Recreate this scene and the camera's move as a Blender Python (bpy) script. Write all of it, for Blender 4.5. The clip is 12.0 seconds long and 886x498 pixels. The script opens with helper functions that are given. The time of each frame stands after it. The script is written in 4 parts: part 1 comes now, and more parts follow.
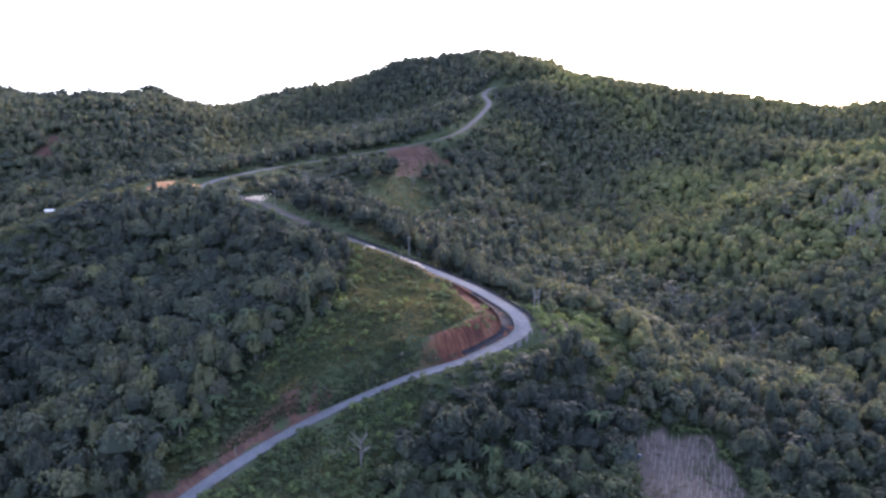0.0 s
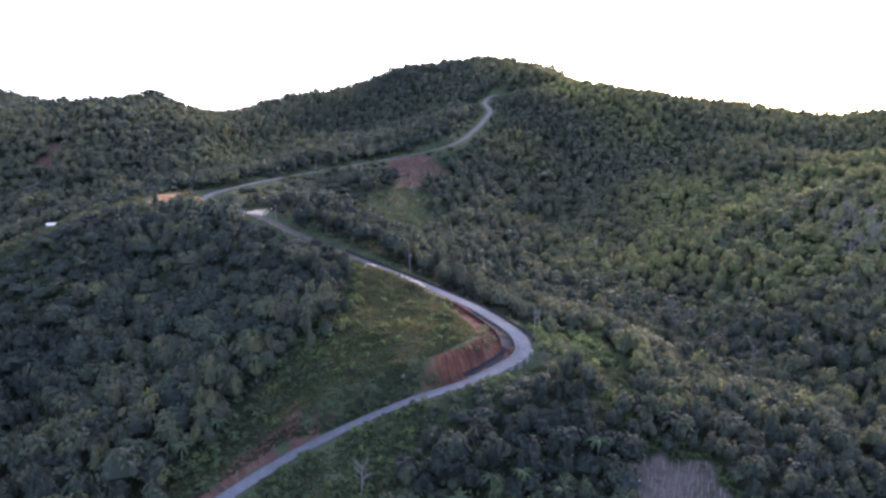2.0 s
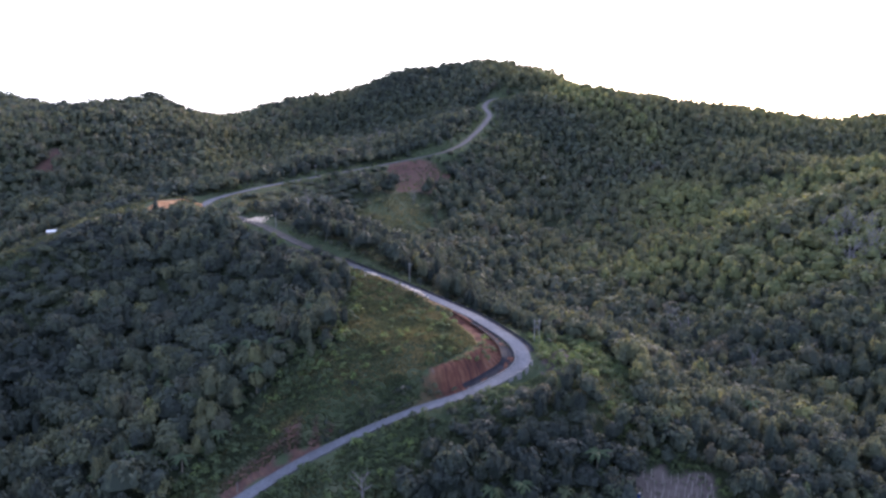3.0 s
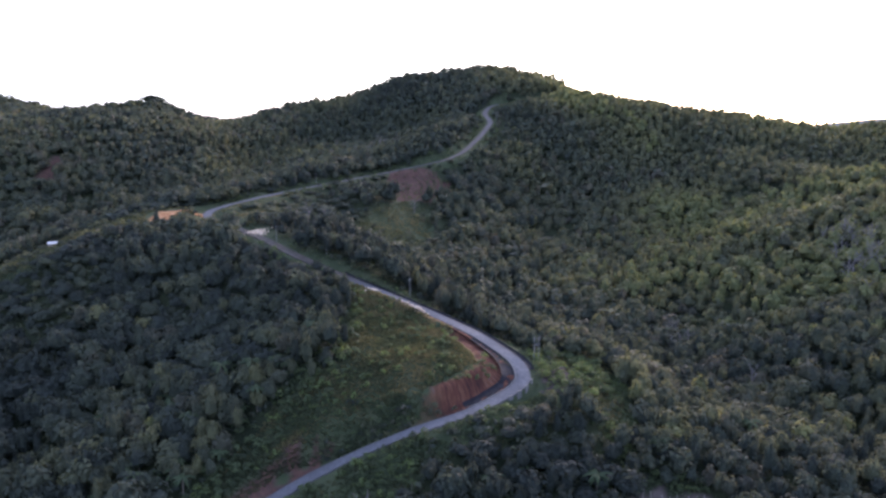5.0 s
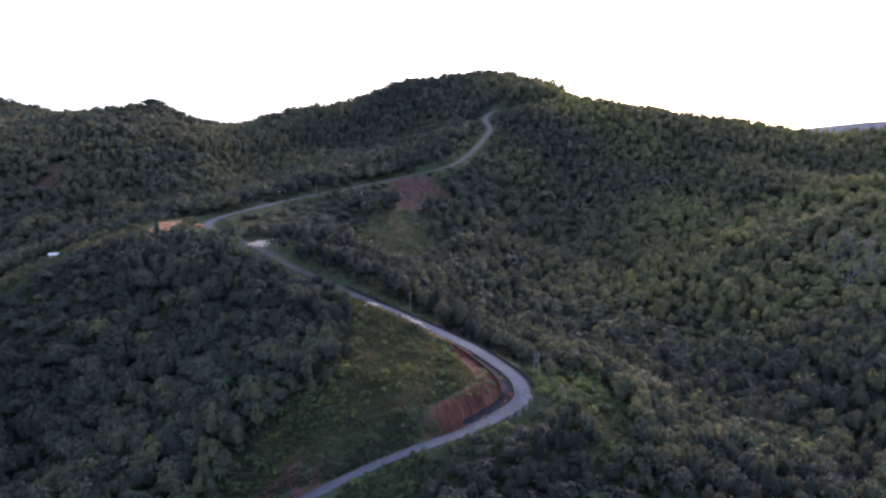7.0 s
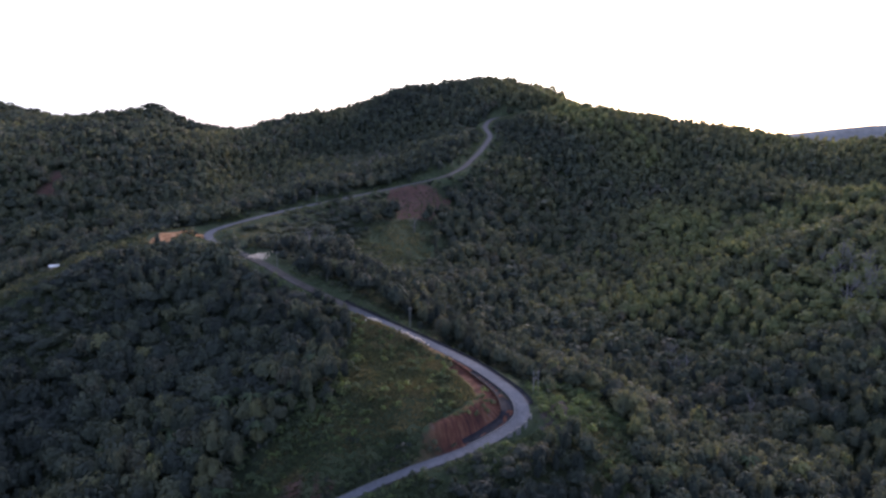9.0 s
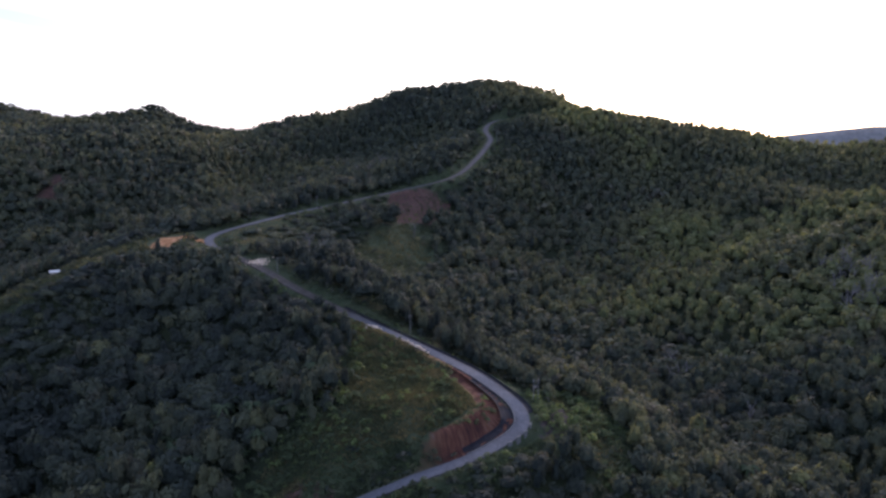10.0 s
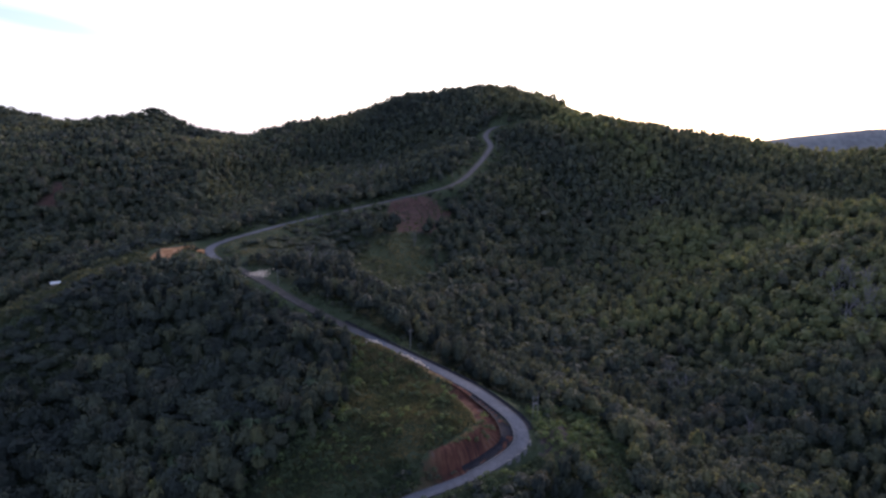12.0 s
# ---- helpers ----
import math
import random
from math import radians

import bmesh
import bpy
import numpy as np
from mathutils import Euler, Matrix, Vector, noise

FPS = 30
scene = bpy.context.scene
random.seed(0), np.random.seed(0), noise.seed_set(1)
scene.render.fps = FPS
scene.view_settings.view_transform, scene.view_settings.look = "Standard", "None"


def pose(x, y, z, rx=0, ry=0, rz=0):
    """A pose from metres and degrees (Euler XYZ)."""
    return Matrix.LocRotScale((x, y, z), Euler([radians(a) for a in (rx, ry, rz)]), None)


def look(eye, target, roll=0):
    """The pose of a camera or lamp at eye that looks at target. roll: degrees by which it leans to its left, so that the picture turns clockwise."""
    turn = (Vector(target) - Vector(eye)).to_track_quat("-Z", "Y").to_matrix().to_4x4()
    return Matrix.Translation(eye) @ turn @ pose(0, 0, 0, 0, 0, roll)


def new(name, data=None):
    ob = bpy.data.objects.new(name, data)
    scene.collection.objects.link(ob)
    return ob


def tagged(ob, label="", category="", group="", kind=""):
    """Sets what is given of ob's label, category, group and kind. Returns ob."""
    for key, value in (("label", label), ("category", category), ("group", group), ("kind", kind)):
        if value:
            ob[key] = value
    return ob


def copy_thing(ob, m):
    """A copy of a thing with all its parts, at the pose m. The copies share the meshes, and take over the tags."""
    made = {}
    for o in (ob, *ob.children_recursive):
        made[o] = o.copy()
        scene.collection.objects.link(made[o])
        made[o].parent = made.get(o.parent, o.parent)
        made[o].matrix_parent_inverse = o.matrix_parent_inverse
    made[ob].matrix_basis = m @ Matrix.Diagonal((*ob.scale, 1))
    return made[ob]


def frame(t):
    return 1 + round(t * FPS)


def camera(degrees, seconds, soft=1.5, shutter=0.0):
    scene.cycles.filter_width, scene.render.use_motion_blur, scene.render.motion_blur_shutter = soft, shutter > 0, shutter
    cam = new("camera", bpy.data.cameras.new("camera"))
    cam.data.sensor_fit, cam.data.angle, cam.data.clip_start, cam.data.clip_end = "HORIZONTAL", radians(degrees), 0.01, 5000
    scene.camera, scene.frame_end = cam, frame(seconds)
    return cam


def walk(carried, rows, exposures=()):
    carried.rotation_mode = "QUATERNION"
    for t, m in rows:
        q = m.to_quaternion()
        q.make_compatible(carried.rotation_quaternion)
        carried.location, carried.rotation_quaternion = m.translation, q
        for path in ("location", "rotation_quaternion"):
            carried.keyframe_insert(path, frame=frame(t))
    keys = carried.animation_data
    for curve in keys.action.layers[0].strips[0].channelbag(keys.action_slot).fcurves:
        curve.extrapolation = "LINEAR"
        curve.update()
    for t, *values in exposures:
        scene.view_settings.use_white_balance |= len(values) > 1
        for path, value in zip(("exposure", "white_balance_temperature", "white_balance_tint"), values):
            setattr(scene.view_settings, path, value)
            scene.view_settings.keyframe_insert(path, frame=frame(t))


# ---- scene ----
cam = camera(64.6, 12.0, soft=2.7)
METRES, EYE, TILT, LEAN, TURN = 36.0, 60.0, -9.0, 0.0, 0.0
ROWS = [
    (0.0, 0.0, 0.0, 0.0, -0.0, 0.0, 0.0),
    (0.5, -0.0047, -0.0044, 0.0383, 0.02, 0.02, -0.04),
    (1.0, -0.0063, -0.0086, 0.0872, 0.02, 0.01, -0.05),
    (1.5, -0.0073, -0.0139, 0.1395, 0.02, -0.0, -0.06),
    (2.0, -0.0078, -0.0182, 0.1865, 0.01, 0.0, -0.08),
    (2.5, -0.0071, -0.0239, 0.2366, 0.01, -0.03, -0.08),
    (3.0, -0.0069, -0.0284, 0.2784, 0.0, -0.01, -0.08),
    (5.0, -0.0087, -0.046, 0.4404, 0.01, -0.01, -0.17),
    (5.5, -0.0095, -0.0495, 0.4783, 0.0, -0.01, -0.19),
    (6.0, -0.0097, -0.0553, 0.5195, 0.0, -0.02, -0.2),
    (6.5, -0.0099, -0.0585, 0.558, 0.0, -0.03, -0.22),
    (7.0, -0.0107, -0.0636, 0.5976, 0.01, -0.03, -0.23),
    (9.0, -0.0142, -0.0801, 0.7513, -0.02, 0.04, -0.34),
    (9.5, -0.0153, -0.0847, 0.7899, -0.02, 0.04, -0.37),
    (10.0, -0.0157, -0.0898, 0.8321, -0.01, 0.02, -0.4),
    (10.5, -0.0166, -0.0948, 0.8718, -0.01, 0.02, -0.42),
    (11.0, -0.0167, -0.1007, 0.9124, -0.01, 0.01, -0.43),
    (11.5, -0.0167, -0.1041, 0.9524, -0.01, 0.01, -0.44),
    (12.0, -0.0169, -0.1082, 0.9935, -0.0, -0.01, -0.47),
]
EXPOSURES = [(0.0, 1.72, 5400, 26), (3.0, 1.42, 5400, 26), (6.0, 1.05, 5400, 26), (9.0, 0.58, 5400, 26), (12.0, 0.16, 5400, 26)]
walk(cam, [(t, pose(0, 0, EYE, TILT, LEAN, TURN) @ pose(METRES * x, METRES * y, METRES * z, 90 + pitch, roll, yaw)) for t, x, y, z, yaw, pitch, roll in ROWS], EXPOSURES)

# ---- light ----
SUN_AZIMUTH, SUN_HEIGHT = 26.0, 20.0          # degrees to the right of straight ahead, degrees above the horizon
world = bpy.data.worlds.new("sky")
scene.world = world
world.use_nodes = True
wn, wl = world.node_tree.nodes, world.node_tree.links
sky = wn.new("ShaderNodeTexSky")
sky.sky_type, sky.sun_disc = "NISHITA", False
sky.sun_elevation, sky.sun_rotation = radians(SUN_HEIGHT), radians(SUN_AZIMUTH)
sky.air_density, sky.dust_density, sky.ozone_density = 1.0, 2.0, 1.0
wn["Background"].inputs[1].default_value = 0.15
wl.new(sky.outputs[0], wn["Background"].inputs[0])
# thin white cloud over the whole sky
cloud = wn.new("ShaderNodeBackground")
cloud.inputs[0].default_value, cloud.inputs[1].default_value = (0.90, 0.95, 1.0, 1), 0.5
# a thin blue gap in the cloud, low over the distant ridge
way, turn = wn.new("ShaderNodeTexCoord"), wn.new("ShaderNodeMapping")
turn.vector_type = "TEXTURE"
turn.inputs["Location"].default_value = (-0.485, 0.862, 0.134)
turn.inputs["Rotation"].default_value = (0, radians(9), radians(28))
turn.inputs["Scale"].default_value = (0.125, 0.5, 0.014)
gap = wn.new("ShaderNodeTexGradient")
gap.gradient_type = "SPHERICAL"
less = wn.new("ShaderNodeMapRange")
less.inputs["From Min"].default_value, less.inputs["From Max"].default_value = 0.0, 0.6
less.inputs["To Min"].default_value, less.inputs["To Max"].default_value = 0.5, 0.16
wl.new(way.outputs["Generated"], turn.inputs["Vector"])
wl.new(turn.outputs[0], gap.inputs["Vector"])
wl.new(gap.outputs["Fac"], less.inputs["Value"])
wl.new(less.outputs[0], cloud.inputs[1])
both = wn.new("ShaderNodeAddShader")
wl.new(wn["Background"].outputs[0], both.inputs[0])
wl.new(cloud.outputs[0], both.inputs[1])
wl.new(both.outputs[0], wn["World Output"].inputs["Surface"])
sun = new("sun", bpy.data.lights.new("sun", "SUN"))
sun.data.energy, sun.data.angle, sun.data.color = 3.2, radians(25), (1.0, 0.77, 0.53)
away = Vector((math.sin(radians(SUN_AZIMUTH)) * math.cos(radians(SUN_HEIGHT)), math.cos(radians(SUN_AZIMUTH)) * math.cos(radians(SUN_HEIGHT)), math.sin(radians(SUN_HEIGHT))))
sun.matrix_world = look(away * 900, (0, 0, 0))


# ---- materials ----
def material(name, rough=0.9):
    m = bpy.data.materials.new(name)
    m.use_nodes = True
    m.node_tree.nodes["Principled BSDF"].inputs["Roughness"].default_value = rough
    m.node_tree.nodes["Principled BSDF"].inputs["Specular IOR Level"].default_value = 0.06
    return m, m.node_tree.nodes, m.node_tree.links, m.node_tree.nodes["Principled BSDF"]


def noise_node(n, l, scale, detail=4.0, rough=0.6):
    c, t = n.new("ShaderNodeTexCoord"), n.new("ShaderNodeTexNoise")
    t.inputs["Scale"].default_value, t.inputs["Detail"].default_value, t.inputs["Roughness"].default_value = scale, detail, rough
    l.new(c.outputs["Object"], t.inputs["Vector"])
    return t.outputs["Fac"]


def ramp(n, l, source, stops):
    r = n.new("ShaderNodeValToRGB")
    while len(r.color_ramp.elements) < len(stops):
        r.color_ramp.elements.new(0.5)
    for e, (at, c) in zip(r.color_ramp.elements, stops):
        e.position, e.color = at, (*c, 1)
    l.new(source, r.inputs[0])
    return r.outputs[0]


def mixed(n, l, fac, a, b, mode="MIX"):
    m = n.new("ShaderNodeMix")
    m.data_type, m.blend_type = "RGBA", mode
    for value, socket in ((fac, m.inputs[0]), (a, m.inputs[6]), (b, m.inputs[7])):
        if isinstance(value, (float, int)):
            socket.default_value = value
        elif isinstance(value, tuple):
            socket.default_value = (*value, 1)
        else:
            l.new(value, socket)
    return m.outputs[2]


def attribute(n, name):
    a = n.new("ShaderNodeAttribute")
    a.attribute_name = name
    return a.outputs["Fac"]


def bump(n, l, bsdf, source, strength, distance):
    b = n.new("ShaderNodeBump")
    b.inputs["Strength"].default_value, b.inputs["Distance"].default_value = strength, distance
    l.new(source, b.inputs["Height"])
    l.new(b.outputs[0], bsdf.inputs["Normal"])


def plain(name, stops, scale, rough=0.9, fine=6.0, relief=0.0):
    m, n, l, b = material(name, rough)
    coarse = ramp(n, l, noise_node(n, l, scale), stops)
    grain = ramp(n, l, noise_node(n, l, scale * fine), [(0.3, (0.7, 0.7, 0.7)), (0.7, (1.15, 1.15, 1.15))])
    l.new(mixed(n, l, 1.0, coarse, grain, "MULTIPLY"), b.inputs["Base Color"])
    if relief:
        bump(n, l, b, noise_node(n, l, scale * fine), 0.6, relief)
    return m


def leaf_material(name, stops, by_object=False):
    """Leaves: one tint for each tree, a little scatter from leaf to leaf, and light that shines through."""
    m, n, l, b = material(name, 0.7)
    b.inputs["Specular IOR Level"].default_value = 0.2
    if by_object:
        info = n.new("ShaderNodeObjectInfo")
        tint = info.outputs["Random"]
    else:
        tint = attribute(n, "tint")
    colour = ramp(n, l, tint, stops)
    geo = n.new("ShaderNodeNewGeometry")
    scatter = ramp(n, l, geo.outputs["Random Per Island"], [(0.0, (0.72, 0.74, 0.76)), (1.0, (1.25, 1.22, 1.14))])
    colour = mixed(n, l, 1.0, colour, scatter, "MULTIPLY")
    l.new(colour, b.inputs["Base Color"])
    through_leaf = n.new("ShaderNodeBsdfTranslucent")
    l.new(mixed(n, l, 1.0, colour, (1.24, 1.08, 0.78), "MULTIPLY"), through_leaf.inputs["Color"])
    add = n.new("ShaderNodeMixShader")
    add.inputs[0].default_value = 0.5
    l.new(b.outputs[0], add.inputs[1])
    l.new(through_leaf.outputs[0], add.inputs[2])
    l.new(add.outputs[0], n["Material Output"].inputs["Surface"])
    return m


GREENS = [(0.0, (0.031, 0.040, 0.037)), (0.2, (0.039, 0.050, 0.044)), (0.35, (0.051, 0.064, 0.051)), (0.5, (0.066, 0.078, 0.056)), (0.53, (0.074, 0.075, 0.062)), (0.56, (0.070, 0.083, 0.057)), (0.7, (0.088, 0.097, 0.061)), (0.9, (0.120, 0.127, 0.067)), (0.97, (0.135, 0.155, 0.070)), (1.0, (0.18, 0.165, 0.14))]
LEAF = leaf_material("leaves", GREENS)
LEAF_SINGLE = leaf_material("leaves of a single tree", [(0.0, (0.027, 0.035, 0.030)), (0.5, (0.041, 0.054, 0.040)), (0.9, (0.060, 0.077, 0.046)), (1.0, (0.08, 0.102, 0.054))], True)
SHRUB = leaf_material("shrub leaves", [(0.0, (0.044, 0.060, 0.036)), (0.5, (0.066, 0.090, 0.046)), (1.0, (0.108, 0.146, 0.056))])
GRASS = leaf_material("grass", [(0.0, (0.045, 0.060, 0.037)), (0.5, (0.078, 0.085, 0.046)), (1.0, (0.140, 0.128, 0.074))])
FROND = leaf_material("palm fronds", [(0.0, (0.042, 0.066, 0.034)), (1.0, (0.075, 0.10, 0.052))], True)
BARK = plain("bark", [(0.3, (0.09, 0.075, 0.06)), (0.7, (0.22, 0.20, 0.17))], 0.8, relief=0.03)
PALE_BARK = plain("pale dead wood", [(0.3, (0.115, 0.105, 0.103)), (0.7, (0.185, 0.172, 0.170))], 0.6, relief=0.03)
CONCRETE, n, l, b = material("road concrete", 0.85)
slab = ramp(n, l, noise_node(n, l, 0.12), [(0.3, (0.072, 0.074, 0.084)), (0.6, (0.103, 0.107, 0.124)), (0.8, (0.088, 0.088, 0.096))])
grit = ramp(n, l, noise_node(n, l, 1.1), [(0.3, (0.7, 0.7, 0.7)), (0.7, (1.15, 1.15, 1.15))])
mud = ramp(n, l, noise_node(n, l, 0.3, 6.0, 0.7), [(0.35, (0.032, 0.028, 0.024)), (0.7, (0.085, 0.074, 0.066))])
l.new(mixed(n, l, attribute(n, "dirt_and_haze"), mixed(n, l, 1.0, slab, grit, "MULTIPLY"), mud), b.inputs["Base Color"])
bump(n, l, b, noise_node(n, l, 1.1), 0.6, 0.01)
# very dark concrete, several times darker than the road's
DITCH = plain("dark ditch concrete", [(0.3, (0.012, 0.012, 0.015)), (0.7, (0.025, 0.024, 0.029))], 0.5, 0.8, 6.0, 0.02)
POLE = plain("weathered pole", [(0.3, (0.10, 0.098, 0.096)), (0.7, (0.165, 0.162, 0.16))], 1.2)
PALE_POLE = plain("pale concrete pole", [(0.3, (0.13, 0.128, 0.126)), (0.7, (0.21, 0.207, 0.205))], 1.2)
METAL = plain("galvanised metal", [(0.3, (0.08, 0.08, 0.085)), (0.7, (0.14, 0.14, 0.145))], 2.0, 0.5)
CABLE = plain("black cable", [(0.3, (0.03, 0.03, 0.03)), (0.7, (0.05, 0.05, 0.05))], 2.0)
WHITE_SHEET = plain("white roof sheet", [(0.3, (0.68, 0.70, 0.72)), (0.7, (0.82, 0.82, 0.82))], 0.6, 0.5)
BLUE = plain("blue paint", [(0.3, (0.02, 0.045, 0.16)), (0.7, (0.04, 0.08, 0.26))], 1.0, 0.5)
WOOD = plain("grey wood", [(0.3, (0.20, 0.17, 0.14)), (0.7, (0.36, 0.32, 0.28))], 1.5)
STAKE = plain("sun-bleached stakes", [(0.3, (0.18, 0.165, 0.15)), (0.7, (0.31, 0.285, 0.265))], 1.5)
RUBBLE = plain("pale rubble", [(0.3, (0.44, 0.34, 0.25)), (0.7, (0.64, 0.53, 0.42))], 0.5, 0.95, 5.0, 0.1)

# greyed by distance: the haze is mixed into this base colour
FAR_HILLS = plain("distant hills", [(0.3, (0.13, 0.125, 0.125)), (0.7, (0.17, 0.165, 0.16))], 0.01)
GROUND, n, l, b = material("ground", 0.95)
forest_floor = ramp(n, l, noise_node(n, l, 0.08), [(0.35, (0.014, 0.019, 0.012)), (0.65, (0.028, 0.035, 0.018))])
meadow = ramp(n, l, noise_node(n, l, 0.16, 8.0, 0.7), [(0.3, (0.024, 0.034, 0.019)), (0.5, (0.037, 0.047, 0.026)), (0.72, (0.056, 0.060, 0.036))])
gullies = n.new("ShaderNodeTexNoise")
gullies.noise_dimensions = "2D"
gullies.inputs["Scale"].default_value, gullies.inputs["Detail"].default_value, gullies.inputs["Roughness"].default_value = 0.55, 6.0, 0.7
across = n.new("ShaderNodeCombineXYZ")
l.new(attribute(n, "along"), across.inputs[0])
l.new(attribute(n, "off"), across.inputs[1])
l.new(across.outputs[0], gullies.inputs["Vector"])
soil = ramp(n, l, gullies.outputs["Fac"], [(0.30, (0.026, 0.015, 0.014)), (0.42, (0.047, 0.022, 0.018)), (0.52, (0.068, 0.029, 0.021)), (0.60, (0.100, 0.050, 0.031)), (0.68, (0.072, 0.045, 0.043)), (0.78, (0.145, 0.112, 0.11))])
sandy = ramp(n, l, noise_node(n, l, 0.4, 6.0, 0.7), [(0.3, (0.14, 0.065, 0.03)), (0.5, (0.25, 0.125, 0.06)), (0.7, (0.38, 0.24, 0.135))])
tilled = ramp(n, l, noise_node(n, l, 0.5, 6.0, 0.7), [(0.3, (0.042, 0.035, 0.032)), (0.7, (0.086, 0.072, 0.068))])
colour = mixed(n, l, attribute(n, "grass"), forest_floor, meadow)
colour = mixed(n, l, attribute(n, "tilled"), colour, tilled)
colour = mixed(n, l, attribute(n, "sand"), colour, sandy)
colour = mixed(n, l, attribute(n, "soil"), colour, soil)
l.new(colour, b.inputs["Base Color"])
bump(n, l, b, noise_node(n, l, 1.2, 6.0, 0.7), 0.8, 0.25)

# ---- the lie of the land ----
CANOPY = 8.5                                     # height of the trees over the ground
ROAD = [(-112, 112, -50), (-86, 138, -38.5), (-60.7, 162, -26.0), (-49.7, 174, -21.9), (-36.4, 183, -16.8), (-21.2, 187.5, -10.9), (-9.5, 189.3, -6.6), (2.6, 194.6, -4.6), (11.0, 199.3, -3.2), (17.2, 203.8, -1.8), (23.3, 209.3, 0.0), (25.3, 215.5, 1.6), (23.0, 224.8, 3.7),
        (12.8, 236, 7.9), (3.2, 243.5, 10.8), (-7, 250, 13.7), (-17.6, 256.5, 16.6), (-28.9, 264.5, 19.2), (-36.2, 270, 20.9), (-62.1, 290, 27.4), (-82.2, 312, 31.6), (-104, 340, 33.2), (-122.8, 367, 33.6), (-127, 386, 36.4), (-108.5, 411, 41.0),
        (-88, 440, 44.4), (-33.1, 494, 53.2), (6.6, 522, 61.9), (26, 565, 74.4), (38.0, 603, 86.5), (39.6, 618, 91.0), (36.8, 640, 98.0), (44.5, 662, 105.0), (62, 682, 109)]
# crests and hollows; heights of the tree tops
WOODED = {
    "hill by the road": [(-39.5, 214, 15.5), (-81, 272, 25.3), (-128, 341, 37.3), (-52, 240, 19), (-100, 305, 34)],
    "slope under it": [(-108, 256, 9.7), (-124, 255, 9), (-144, 240, 2), (-167, 273, 15.4), (-77, 212, 0.4), (-92, 187, -11), (-117, 203, -17), (-60, 197, -2), (-190, 250, 0), (-200, 290, 13)],
    "hollow behind it": [(-200, 430, 28), (-290, 410, 22), (-150, 470, 40), (-260, 340, 8)],
    "far flank": [(-267, 486, 56), (-261, 516, 70), (-208, 562, 69), (-159, 593, 60), (-233, 602, 90), (-90, 560, 62), (-340, 560, 90)],
    "saddle and summit": [(-192, 707, 95.5), (-161, 720, 108), (-107, 740, 117), (-50, 755, 136.5), (9.6, 766, 148.5), (79.7, 766, 148.5), (117, 748, 136), (126, 752, 133), (148, 746, 108), (170, 760, 100), (-129, 684, 95), (-3, 622, 88)],
    "crest towards the sun": [(116, 680, 119), (146, 686, 118.3), (201.7, 700, 112.5), (239, 682, 105.5), (286, 642, 94), (332, 600, 86.5), (359, 585, 89), (460, 560, 88)],
    "sunny flank": [(142, 566, 54.5), (96, 567, 61.2), (59, 511, 37), (178, 541, 48.4), (239, 491, 57), (284, 498, 53.5), (205, 448, 35), (234, 404, 47), (180, 434, 26.6), (189, 335, 21), (162, 294, 3.3), (154, 253, -2), (290, 400, 60)],
    "ravine": [(39, 416, 16.6), (77, 440, 10), (142, 418, 15), (98, 381, 1), (107, 312, -11.5), (106, 252, -17), (20, 340, 11), (55, 242, 5.8), (-5, 300, 19), (20, 262, 7.5), (75, 280, -8), (130, 215, -17)],
    "near slope": [(43, 193, 3.5), (56, 212, 2.6), (86, 187, -9.5), (99, 177, -8), (28.8, 157, -13.2), (11.7, 164, -8), (-20, 159, -14.6), (60, 165, -13)],
    "back of the summit": [(-200, 860, 80), (0, 900, 90), (150, 860, 70), (300, 780, 40), (450, 720, 30), (520, 480, 60)],
    "blue ridge": [(-648, 1050, 138.5), (-583, 1050, 119), (-517, 1050, 110), (-425, 1050, 131), (-368, 1050, 106), (-296, 1010, 100), (-760, 1000, 134), (-450, 800, 80), (-600, 700, 90), (-300, 830, 82), (-500, 1250, 60)],
}
OPEN = {
    "between the legs of the bend": [(-24, 211, 8.0), (-6.7, 204.6, 2.8), (2.7, 203.5, 1.2), (9.4, 209, 4.0), (8.3, 225, 7.4), (0, 215, 6.0), (-10, 230, 9.5), (-36, 200, 1), (-8, 245, 12.5)],
    "crest by the hut": [(-152.5, 358, 37), (-141, 365, 37.6), (-166, 348, 33.4), (-180, 335, 26.8), (-186, 328, 22.6), (-187, 312, 23), (-192, 296, 20.5), (-230, 270, 12)],
    "clearing under the road": [(-47, 400, 26), (-20, 420, 27), (-32, 473, 43), (2, 470, 39)],
    "tilled plot": [(49, 165, -19), (62, 150, -22)],
    "foreground": [(-125, 120, -44), (-40, 110, -32), (30, 100, -34), (100, 110, -36), (0, -100, -60), (-200, 0, -60), (200, 0, -50), (250, 200, -10), (-300, 200, -20)],
}


def smooth_line(points, step=1.5):
    """A Catmull-Rom line through the points, a sample about every step metres."""
    p = np.array([points[0], *points, points[-1]], float)
    out = []
    for a, b2, c, d in zip(p, p[1:], p[2:], p[3:]):
        k = max(2, int(np.linalg.norm(c - b2) / step))
        t = (np.arange(k) / k)[:, None]
        out.append(0.5 * (2 * b2 + (c - a) * t + (2 * a - 5 * b2 + 4 * c - d) * t ** 2 + (3 * b2 - a - 3 * c + d) * t ** 3))
    return np.concatenate(out)


ROAD_LINE = smooth_line(ROAD)
controls = [(x, y, z - CANOPY) for line in WOODED.values() for x, y, z in line] + [q for line in OPEN.values() for q in line] + [tuple(q) for q in ROAD_LINE[::14]]
controls = np.array(controls)


def kernel(d2):
    return d2 * np.log(d2 + 1e-9)


